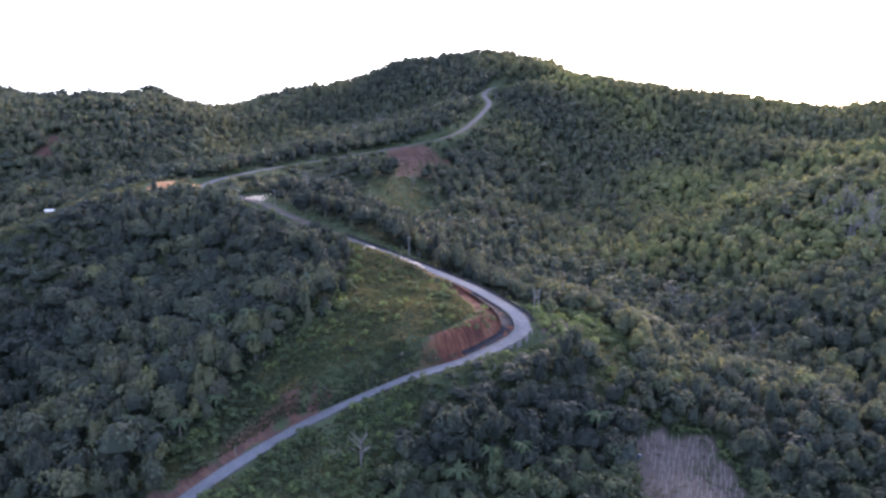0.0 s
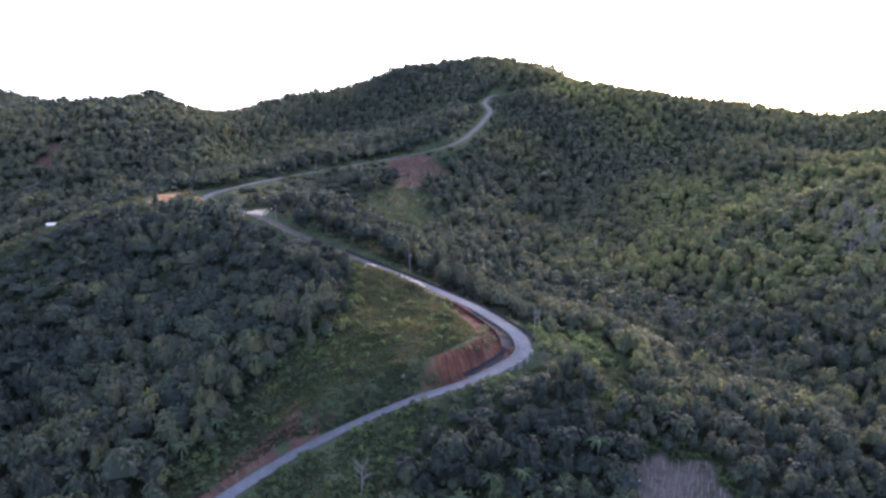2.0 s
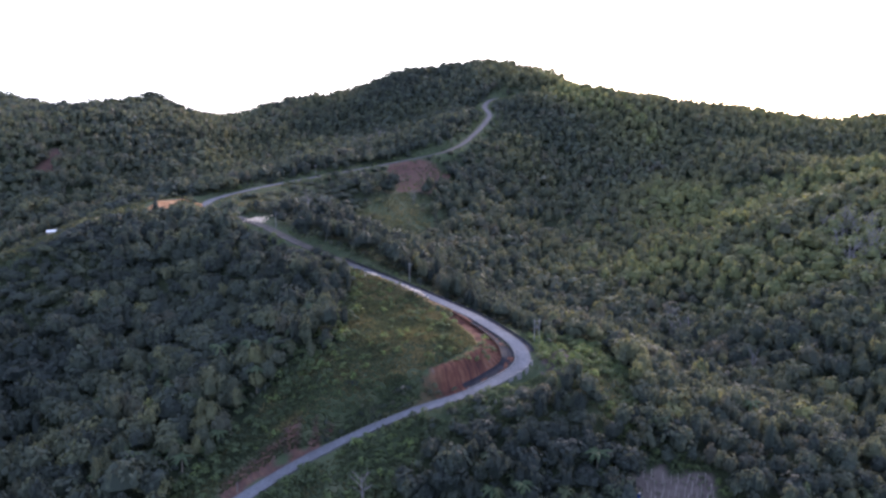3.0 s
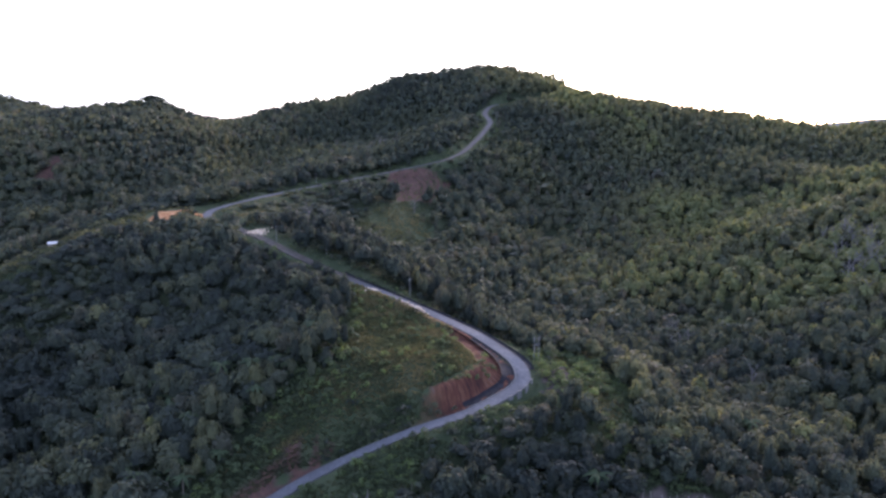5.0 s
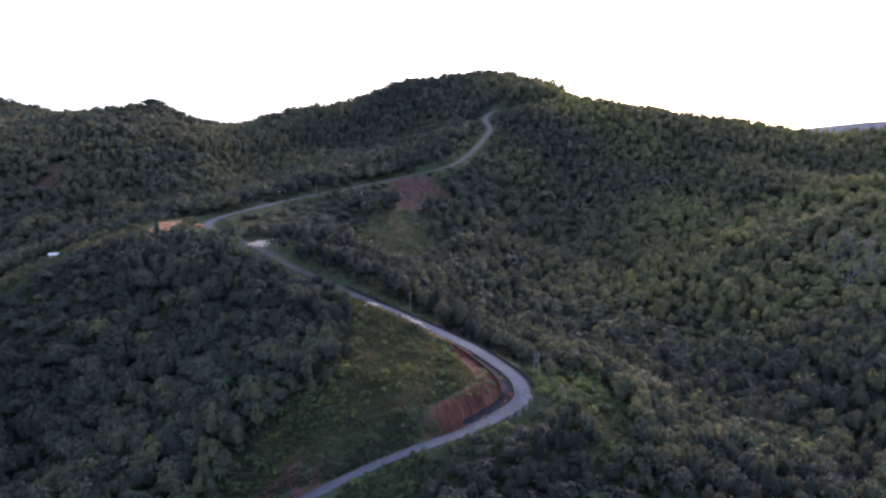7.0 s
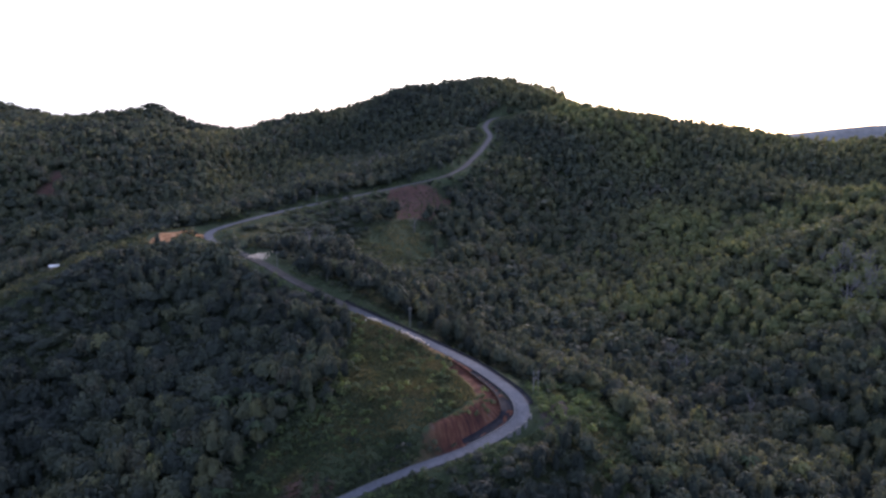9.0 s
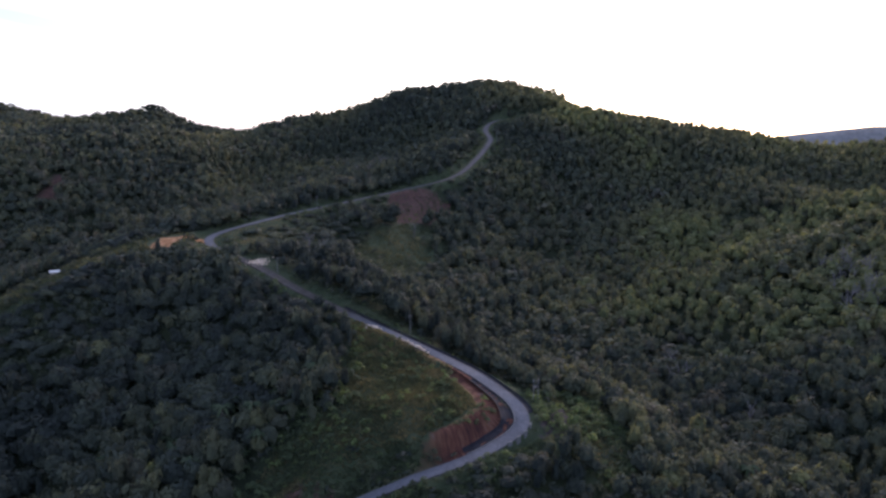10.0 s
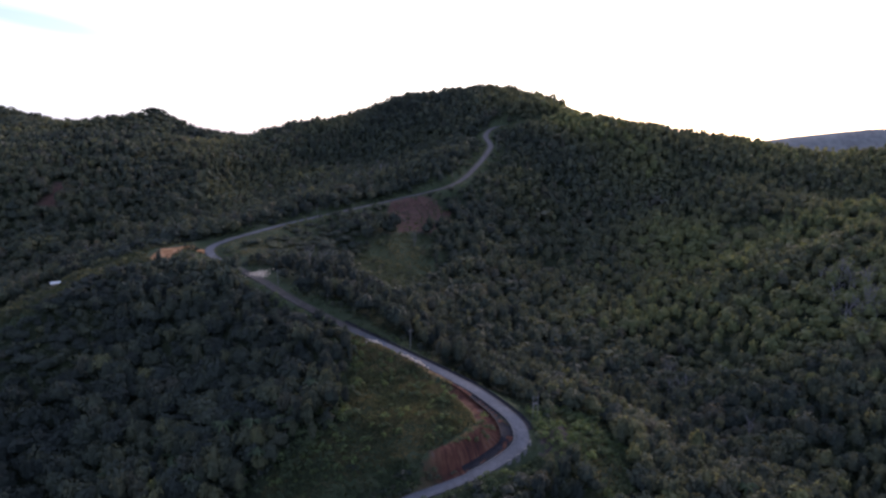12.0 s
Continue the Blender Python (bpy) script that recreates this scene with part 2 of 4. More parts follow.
def spline(pts, stiff):
    """A thin plate through the controls."""
    k, q = len(pts), pts[:, :2] / 100
    a = np.zeros((k + 3, k + 3))
    a[:k, :k] = kernel(((q[:, None] - q[None]) ** 2).sum(-1)) + stiff * np.eye(k)
    a[:k, k:] = np.c_[np.ones(k), q]
    a[k:, :k] = a[:k, k:].T
    return q, np.linalg.solve(a, np.r_[pts[:, 2], 0, 0, 0])


PLATE_AT, PLATE = spline(controls, 0.02)


def plate(x, y):
    q = np.c_[x, y] / 100
    out = np.empty(len(q))
    for i in range(0, len(q), 20000):
        c = q[i:i + 20000]
        out[i:i + 20000] = kernel(((c[:, None] - PLATE_AT[None]) ** 2).sum(-1)) @ PLATE[:-3] + np.c_[np.ones(len(c)), c] @ PLATE[-3:]
    return out


def hashed(i, j, seed):
    v = np.sin(i * 127.1 + j * 311.7 + seed * 74.7) * 43758.5453
    return v - np.floor(v)


def value_noise(x, y, size, seed):
    """Smooth noise from -1 to 1 with cells of that size."""
    x, y = np.asarray(x) / size, np.asarray(y) / size
    i, j = np.floor(x), np.floor(y)
    u, v = x - i, y - j
    u, v = u * u * (3 - 2 * u), v * v * (3 - 2 * v)
    a = hashed(i, j, seed) * (1 - u) + hashed(i + 1, j, seed) * u
    b3 = hashed(i, j + 1, seed) * (1 - u) + hashed(i + 1, j + 1, seed) * u
    return 2 * (a * (1 - v) + b3 * v) - 1


def ease(lo, hi, v):
    t = np.clip((v - lo) / (hi - lo), 0, 1)
    return t * t * (3 - 2 * t)


def terrace(x, y):
    """How far (x, y) lies uphill of the old terrace across the grass slope, which runs on from the top of the bank."""
    return y - np.interp(x, [-50, -36, -22, -6.5, 1], [186.6, 192.5, 196.4, 201.1, 203.5])


def bank_width(at):
    """How far the bare bank reaches from the road's middle along the inside of the bend."""
    return 12.6 - 3.8 * ease(2, 26, np.abs(at - TIP)) + 2.6 * np.exp(-((at - TIP - 5) / 7.0) ** 2) - 4.5 * (1 - ease(-1, 5, at - BEND_FROM))


def ditch_width(at):
    """The ditch on the inside of the bend is widest round its tip."""
    return 2.2 + 2.0 * np.exp(-((at - TIP - 5) / 17.0) ** 2)


def near_road(x, y):
    """Distance from the road's middle, height of the road there, and the index along it."""
    dist, high, at = np.full(len(x), 1e3), np.zeros(len(x)), np.zeros(len(x), int)
    close = np.where((x > -190) & (x < 170) & (y > 60) & (y < 780))[0]
    for i in range(0, len(close), 8000):
        c = close[i:i + 8000]
        d = np.hypot(x[c, None] - ROAD_LINE[None, :, 0], y[c, None] - ROAD_LINE[None, :, 1])
        k = d.argmin(1)
        dist[c], high[c], at[c] = d[np.arange(len(c)), k], ROAD_LINE[k, 2], k
    return dist, high, at


# the bend's cut bank: inner side of the road between these samples
BEND_FROM = int(np.hypot(ROAD_LINE[:, 0] + 7.2, ROAD_LINE[:, 1] - 190.2).argmin())
BEND_TO = int(np.hypot(ROAD_LINE[:, 0] - 2, ROAD_LINE[:, 1] - 253).argmin())
TIP = int(np.hypot(ROAD_LINE[:, 0] - 26, ROAD_LINE[:, 1] - 211).argmin())
TURN_TWO = int(np.hypot(ROAD_LINE[:, 0] + 126, ROAD_LINE[:, 1] - 376).argmin())
ROAD_TOP = int(np.hypot(ROAD_LINE[:, 0] + 80, ROAD_LINE[:, 1] - 309).argmin())
LOW_FROM = int(np.hypot(ROAD_LINE[:, 0] + 61, ROAD_LINE[:, 1] - 152).argmin())


def inside(x, y, corners):
    """True where (x, y) lies in the polygon."""
    hit = np.zeros(len(x), bool)
    for (x0, y0), (x1, y1) in zip(corners, corners[1:] + corners[:1]):
        hit ^= ((y0 > y) != (y1 > y)) & (x < (x1 - x0) * (y - y0) / (y1 - y0 + 1e-12) + x0)
    return hit


MEADOW = [(-38, 271), (-33, 235), (-32, 212), (-50, 201), (-62, 187), (-77, 164), (-61, 162), (-36, 183), (-10, 189), (12, 200), (25, 213), (13, 236), (-7, 250), (-29, 265)]
CLEARING = [(-40, 342), (-50, 380), (-48, 406), (-40, 430), (-25, 449), (-8, 453), (-4, 428), (-12, 390), (-24, 352)]
PLOT = [(49, 176), (70, 174), (71, 150), (68, 138), (48, 138), (46.5, 160)]
VERGE = [(29, 210), (36, 203), (43, 196), (47, 186), (52, 184), (55, 195), (58, 207), (62, 222), (58, 238), (45, 241), (27, 236)]
HERBS = [(-60, 156), (-36, 179), (-14, 185), (-2, 187), (-4, 180), (-13, 166), (-18, 136), (-60, 134)]
LOW_VERGE = [(-16, 186), (2, 191), (18, 201), (29, 207), (36, 198), (22, 188), (6, 180), (-8, 178)]
KNOLL = [(-150, 326), (-98, 326), (-92, 372), (-122, 382), (-150, 352)]
RED_SLIDE = [(-41, 464), (-38, 491), (-27, 499), (-8, 499), (6, 488), (4, 474), (-4, 463), (-16, 454), (-32, 447)]
PLATFORM = [(30, 209), (41, 212), (45, 220), (41, 227), (32, 222)]
SCAR = [(-283, 476), (-273, 474), (-270, 494), (-271, 511), (-281, 511), (-279, 494)]
TRACK = [(45, 651), (66, 662), (90, 671), (114, 693), (108, 702), (84, 682), (62, 675), (43, 664)]
CREST_SAND = [(-151, 352), (-145, 348), (-140, 352), (-139, 362), (-134, 368), (-128, 371), (-127, 382), (-136, 376), (-153, 364)]
HUT_SLOPE = [(-215, 270), (-185, 280), (-168, 312), (-148, 342), (-132, 358), (-130, 378), (-158, 372), (-192, 345), (-215, 310)]
HUT_FRONT = [(-205, 330), (-160, 322), (-135, 290), (-140, 240), (-205, 262)]
FORE_CLEARING = [(-50, 362), (-44, 324), (-20, 326), (-2, 380), (2, 420), (-10, 400)]
CUT = [(-130, 384), (-124, 364), (-112, 350), (-92, 350), (-70, 392), (-76, 432), (-88, 438), (-108, 409)]
LOW_TREES = [(-132, 372), (-112, 348), (-60, 322), (-36, 400), (-72, 436), (-112, 410)]


HALF = 2.35                                       # half the road's width


def height(x, y):
    x, y = np.asarray(x, float), np.asarray(y, float)
    far = ease(900, 1500, np.hypot(x, y - 350))
    base = np.clip(plate(x, y), -80, 170)
    rough = 2.2 * value_noise(x, y, 38, 1) + 1.1 * value_noise(x, y, 15, 2) + 0.35 * value_noise(x, y, 5, 3)
    base = base + rough * (0.45 + 0.55 * ease(250, 450, y))
    hills = -50 + 35 * value_noise(x, y, 420, 5) + 15 * value_noise(x, y, 170, 6)
    base = base * (1 - far) + hills * far
    dist, high, at = near_road(x, y)
    inner = inside(x, y, MEADOW) & (at >= BEND_FROM + 2) & (at <= BEND_TO)
    w = np.where(inner, ease(HALF + ditch_width(at) - 0.5, np.maximum(bank_width(at), 8.0) - 1.2, dist), ease(HALF + 1.6, HALF + 7.5, dist))
    berm = np.where(inside(x, y, MEADOW) & (at > BEND_TO - 12) & (at < BEND_TO + 24), 1.0, 0.0)
    lip = np.exp(-((dist - 4.6) / 1.3) ** 2) * (0.9 + 0.5 * value_noise(x, y, 8, 15)) + 1.5 * np.exp(-((dist - 6.2) / 2.2) ** 2 - ((at - BEND_TO - 12) / 7.0) ** 2)
    dent = 3.2 * np.exp(-((at - TIP + 3) / 4.0) ** 2) * ease(HALF + 0.5, HALF + 1.3, dist) * (1 - ease(7, 15, dist)) * ~inside(x, y, MEADOW)
    step = 0.8 * np.exp(-(terrace(x, y) / 1.3) ** 2) * ease(-54, -46, x) * (1 - ease(0, 5, x)) * ease(5, 8, dist)
    return (high - 0.35) * (1 - w) + base * w + berm * lip + step - dent


def soft_inside(x, y, corners, size, seed):
    """Inside the polygon, with a ragged edge."""
    return inside(x + size * value_noise(x, y, size * 1.7, seed), y + size * value_noise(x, y, size * 1.7, seed + 1), corners)


def mesh_object(name, verts, faces, mat, parent=None, smooth=False):
    me = bpy.data.meshes.new(name)
    me.from_pydata([tuple(v) for v in verts], [], [tuple(f) for f in faces])
    me.materials.append(mat)
    me.polygons.foreach_set("use_smooth", [smooth] * len(me.polygons))
    me.update()
    ob = new(name, me)
    ob.parent = parent
    return ob


def axis(stops):
    """Grid lines from pairs of (from, step), each step used as far as the next."""
    out = []
    for (a, step), (b4, _) in zip(stops, stops[1:]):
        out.extend(np.linspace(a, b4, max(1, int(round((b4 - a) / step))), endpoint=False))
    return np.array(out + [stops[-1][0]])


def build_ground():
    gx = axis([(-4800, 400), (-1600, 80), (-800, 16), (-320, 6), (-150, 2), (-40, 1.1), (36, 2), (120, 5), (420, 16), (900, 60), (2200, 400), (4800, 0)])
    gy = axis([(-3000, 400), (-200, 40), (80, 6), (130, 2), (182, 1.1), (262, 2), (290, 3.2), (540, 5), (820, 12), (1120, 40), (2400, 300), (4800, 0)])
    mx, my = np.meshgrid(gx, gy)
    x, y = mx.ravel(), my.ravel()
    z = height(x, y)
    w = len(gx)
    i = (np.arange(len(gy) - 1)[:, None] * w + np.arange(w - 1)[None]).ravel()
    faces = np.c_[i, i + 1, i + 1 + w, i + w]
    me = bpy.data.meshes.new("ground")
    me.vertices.add(len(x))
    me.vertices.foreach_set("co", np.c_[x, y, z].ravel())
    me.loops.add(faces.size)
    me.loops.foreach_set("vertex_index", faces.ravel())
    me.polygons.add(len(faces))
    me.polygons.foreach_set("loop_start", np.arange(len(faces)) * 4)
    me.update(calc_edges=True)
    me.polygons.foreach_set("use_smooth", [True] * len(faces))
    dist, high, at = near_road(x, y)
    meadow_in = inside(x, y, MEADOW)
    bend = meadow_in & (at >= BEND_FROM) & (at <= BEND_TO - 6) & (dist < bank_width(at) + 0.8 * value_noise(x, y, 6, 11))
    lower = (at >= LOW_FROM - 12) & (at < BEND_FROM) & (y > ROAD_LINE[at, 1]) & (dist < 7.8 - 2.6 * ease(-44, -30, x) + 1.4 * value_noise(x, y, 7, 12)) & (value_noise(x, y, 4, 14) > -0.5 + 1.2 * ease(-44, -26, x))
    masks = {
        "grass": soft_inside(x, y, MEADOW, 4, 21) | soft_inside(x, y, CLEARING, 5, 23) | soft_inside(x, y, VERGE, 4, 25) | soft_inside(x, y, HERBS, 5, 27) | soft_inside(x, y, HUT_SLOPE, 5, 29) | soft_inside(x, y, CUT, 5, 28) | soft_inside(x, y, TRACK, 3, 38) | soft_inside(x, y, LOW_VERGE, 3, 37) | (dist < 9),
        "soil": np.maximum.reduce([bend * (0.3 + 0.7 * ease(0, 8, at - BEND_FROM + 1.5 * value_noise(x, y, 3, 15))), 0.6 * lower, 0.6 * soft_inside(x, y, RED_SLIDE, 5, 31), 0.65 * soft_inside(x, y, SCAR, 3, 33)]),
        "sand": np.maximum.reduce([1.0 * (soft_inside(x, y, CREST_SAND, 5, 35) & (value_noise(x, y, 5, 34) < 0.55)), 0.5 * (meadow_in & (at >= BEND_TO - 9) & (at <= BEND_TO + 14) & (dist < 4.8 + value_noise(x, y, 4, 17))), 0.4 * (meadow_in & (at >= BEND_FROM + 8) & (at <= BEND_TO) & (np.abs(dist - bank_width(at) - 0.2 + 0.5 * value_noise(x, y, 5, 16)) < 0.75))]),
        "tilled": soft_inside(x, y, PLOT, 2, 39) | soft_inside(x, y, PLATFORM, 2, 36) | lower | soft_inside(x, y, RED_SLIDE, 5, 31) | soft_inside(x, y, SCAR, 3, 33),
    }
    side = np.gradient(ROAD_LINE[:, :2], axis=0)[at]
    along = at * 1.5 + ((x - ROAD_LINE[at, 0]) * side[:, 0] + (y - ROAD_LINE[at, 1]) * side[:, 1]) / np.hypot(side[:, 0], side[:, 1])
    for key, value in (("along", np.where(dist < 100, along, x)), ("off", np.where(dist < 100, dist * 0.3, y))):
        me.attributes.new(key, "FLOAT", "POINT").data.foreach_set("value", value.astype(np.float32))
    for key, hit in masks.items():
        a = me.attributes.new(key, "FLOAT", "POINT")
        a.data.foreach_set("value", hit.astype(np.float32))
    me.materials.append(GROUND)
    return tagged(new("ground", me), "hilly ground with forest floor, grass and red soil", "ground", kind="structure")


ground = build_ground()


def strip(name, line, offsets, mat):
    """A band along a line; offsets are (to its right, up) pairs across it."""
    d = np.gradient(line[:, :2], axis=0)
    d /= np.linalg.norm(d, axis=1)[:, None]
    side = np.c_[d[:, 1], -d[:, 0]]
    rows = [offsets(i) for i in range(len(line))] if callable(offsets) else [offsets] * len(line)
    verts = [(*(p[:2] + s * o), p[2] + u) for p, s, row in zip(line, side, rows) for o, u in row]
    k = len(rows[0])
    faces = [(i * k + j, i * k + j + 1, (i + 1) * k + j + 1, (i + 1) * k + j) for i in range(len(line) - 1) for j in range(k - 1)]
    return mesh_object(name, verts, faces, mat)


road = strip("road", ROAD_LINE, [(-HALF, -0.5), (-HALF, 0.0), (-1.2, 0.06), (1.2, 0.06), (HALF, 0.0), (HALF, -0.5)], CONCRETE)
# washed-down mud lies on the stretch above the bend and along the edges
# beyond y 430 the same mud colour is mixed in as painted haze
dirt_and_haze = np.clip(0.85 * ease(262, 276, ROAD_LINE[:, 1]) * (1 - ease(325, 350, ROAD_LINE[:, 1])) + 0.12 + 0.45 * ease(430, 500, ROAD_LINE[:, 1]), 0, 1)
edge = np.array([0.5, 0.5, 0.0, 0.0, 0.5, 0.5])
road.data.attributes.new("dirt_and_haze", "FLOAT", "POINT").data.foreach_set("value", np.clip(dirt_and_haze[:, None] + edge[None] * 0.5, 0, 0.95).ravel().astype(np.float32))
tagged(road, "pale grey concrete mountain road winding uphill", "road", kind="structure")


def ditch_section(i):
    w = float(ditch_width(BEND_FROM + 10 + i))
    return [(-HALF - w - 0.5, 0.7), (-HALF - w + 0.1, -0.05), (-HALF - 0.55 * w, -0.34), (-HALF - 0.7, -0.3), (-HALF - 0.32, -0.05)]


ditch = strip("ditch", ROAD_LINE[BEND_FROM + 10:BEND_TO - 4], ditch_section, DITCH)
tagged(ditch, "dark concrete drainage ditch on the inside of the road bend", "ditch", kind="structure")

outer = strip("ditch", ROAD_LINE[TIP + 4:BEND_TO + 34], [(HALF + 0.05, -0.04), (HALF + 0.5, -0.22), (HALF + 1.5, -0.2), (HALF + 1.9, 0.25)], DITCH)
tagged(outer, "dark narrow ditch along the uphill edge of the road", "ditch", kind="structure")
kerb = strip("kerb", ROAD_LINE[BEND_FROM + 10:BEND_TO - 4], [(-HALF - 0.32, -0.15), (-HALF - 0.32, 0.16), (-HALF - 0.02, 0.16), (-HALF - 0.02, -0.1)], POLE)
tagged(kerb, "pale concrete kerb between road and ditch", "kerb", kind="structure")


def far_hills():
    """Hazy blue hills far beyond the ridge; the haze is painted into their colour."""
    u, v = np.meshgrid(np.linspace(150, 2600, 90), np.linspace(-260, 260, 14))
    u, v = u.ravel(), v.ravel()
    crest = 101 + 0.115 * np.clip(u - 850, -60, 260) + 5 * value_noise(u, v, 260, 7) + 3 * value_noise(u, v, 90, 8)
    z = -40 + (crest + 40) * np.exp(-(v / 150) ** 2) * ease(100, 500, u)
    faces = [(j * 90 + i, j * 90 + i + 1, j * 90 + i + 91, j * 90 + i + 90) for j in range(13) for i in range(89)]
    ob = mesh_object("backdrop", np.c_[u, 1850 + v, z], faces, FAR_HILLS, None, True)
    return tagged(ob, "distant blue grey hills beyond the ridge", "hills", kind="structure")


far_hills()

# ---- forest ----


def crown_cards(seed, count, card, lobes=6, rings=3, form=0):
    """Leaf cards over a lumpy crown about 1 wide in radius, from its lowest leaves at 0 to its top at about 1.7, round a closed heart of foliage."""
    r = np.random.default_rng(seed)
    a = 2.4 * np.arange(lobes) + r.uniform(-0.5, 0.5, lobes)
    out = np.sqrt(np.arange(lobes) / lobes) * 0.62
    centre = np.c_[out * np.cos(a), out * np.sin(a), 1.18 - 0.75 * out ** 1.5 + r.uniform(-0.16, 0.12, lobes)]
    size = r.uniform(0.36, 0.56, lobes) * (1.12 - 0.35 * out)
    if form == 1:                                # ragged, of clumps that stand apart
        centre = np.c_[r.uniform(-0.6, 0.6, (lobes, 2)), r.uniform(0.4, 1.3, lobes)]
        size = r.uniform(0.26, 0.58, lobes)
    elif form == 2:                              # narrow, with a pointed top
        centre = np.c_[0.32 * np.cos(a) * (1 - np.arange(lobes) / lobes), 0.32 * np.sin(a) * (1 - np.arange(lobes) / lobes), np.linspace(0.45, 1.5, lobes)]
        size = np.linspace(0.52, 0.22, lobes) * r.uniform(0.85, 1.2, lobes)
    elif form == 3:                              # wide and flat
        centre = np.c_[1.35 * out * np.cos(a), 1.35 * out * np.sin(a), 1.2 + r.uniform(-0.22, 0.2, lobes)]
        size = r.uniform(0.26, 0.46, lobes)
    pick = r.choice(lobes, count, p=size ** 2 / (size ** 2).sum())
    n3 = r.normal(size=(count, 3)) + np.c_[centre[pick][:, :2] * 0.8, np.full(count, 0.35)]
    n3[:, 2] = np.where(n3[:, 2] < -0.5, -n3[:, 2], n3[:, 2])
    n3 /= np.linalg.norm(n3, axis=1)[:, None]
    at = centre[pick] + n3 * (size[pick] * r.uniform(0.86, 1.1, count))[:, None]
    face = n3 + 0.2 * r.normal(size=(count, 3))
    face /= np.linalg.norm(face, axis=1)[:, None]
    u = np.cross(face, r.normal(size=(count, 3)))
    u /= np.linalg.norm(u, axis=1)[:, None]
    v = np.cross(face, u)
    a, b5 = card * r.uniform(0.6, 1.3, (count, 1)), card * r.uniform(0.45, 0.85, (count, 1))
    leaves = np.stack([at + u * a, at + v * b5 + face * card * 0.15, at - u * a * 0.8, at - v * b5], 1)
    if not rings:
        return leaves
    # the heart follows the lobes a little further in
    segs = 3 * rings
    phi, theta = np.meshgrid(np.arange(segs + 1) % segs * 2 * np.pi / segs, np.linspace(0.02, 2.15, rings + 1))
    ray = np.stack([np.sin(theta) * np.cos(phi), np.sin(theta) * np.sin(phi), np.cos(theta)], -1)
    heart = np.array((0, 0, 0.75))
    rel = centre - heart
    along = ray @ rel.T
    gap2 = size ** 2 - ((rel ** 2).sum(1) - along ** 2)
    reach = np.where(gap2 > 0, along + np.sqrt(np.maximum(gap2, 0)), 0.3).max(-1)
    p = heart + ray * (0.77 * np.maximum(reach, 0.34))[..., None]
    p += r.normal(0, 0.05, p.shape[:1] + (1, 3)) * np.cos(3 * phi)[..., None]
    hull = np.stack([p[1:, :-1], p[1:, 1:], p[:-1, 1:], p[:-1, :-1]], 2).reshape(-1, 4, 3)
    return np.concatenate([leaves, hull])


def cards_mesh(name, quads, tint, mat):
    """One mesh of many four-cornered cards; tint: a value for each card."""
    me = bpy.data.meshes.new(name)
    k = len(quads)
    me.vertices.add(k * 4)
    me.vertices.foreach_set("co", quads.astype(np.float32).ravel())
    me.loops.add(k * 4)
    me.loops.foreach_set("vertex_index", np.arange(k * 4, dtype=np.int32))
    me.polygons.add(k)
    me.polygons.foreach_set("loop_start", np.arange(k, dtype=np.int32) * 4)
    me.update(calc_edges=True)
    if tint is not None:
        me.attributes.new("tint", "FLOAT", "POINT").data.foreach_set("value", np.repeat(tint, 4).astype(np.float32))
    me.materials.append(mat)
    return me


def planted(places, wide, tall, variants, seed):
    """All cards of a group of trees, and the number of the tree for each card."""
    r = np.random.default_rng(seed)
    out, which = [], []
    kind = r.integers(0, len(variants), len(places))
    turn = r.uniform(0, 2 * np.pi, len(places))
    for k, cards in enumerate(variants):
        m = np.where(kind == k)[0]
        c, s = np.cos(turn[m])[:, None, None], np.sin(turn[m])[:, None, None]
        q = np.empty((len(m), *cards.shape))
        q[..., 0] = (cards[None, ..., 0] * c - cards[None, ..., 1] * s) * wide[m, None, None]
        q[..., 1] = (cards[None, ..., 0] * s + cards[None, ..., 1] * c) * wide[m, None, None]
        q[..., 2] = cards[None, ..., 2] * tall[m, None, None]
        q += places[m][:, None, None, :]
        out.append(q.reshape(-1, 4, 3))
        which.append(np.repeat(m, len(cards)))
    return np.concatenate(out), np.concatenate(which)


def scattered(x0, x1, y0, y1, gap, seed):
    """Uneven places about gap metres apart."""
    r = np.random.default_rng(seed)
    x, y = np.meshgrid(np.arange(x0, x1, gap), np.arange(y0, y1, gap))
    x, y = x.ravel() + r.uniform(-0.48, 0.48, x.size) * gap, y.ravel() + r.uniform(-0.48, 0.48, x.size) * gap
    return x, y, r


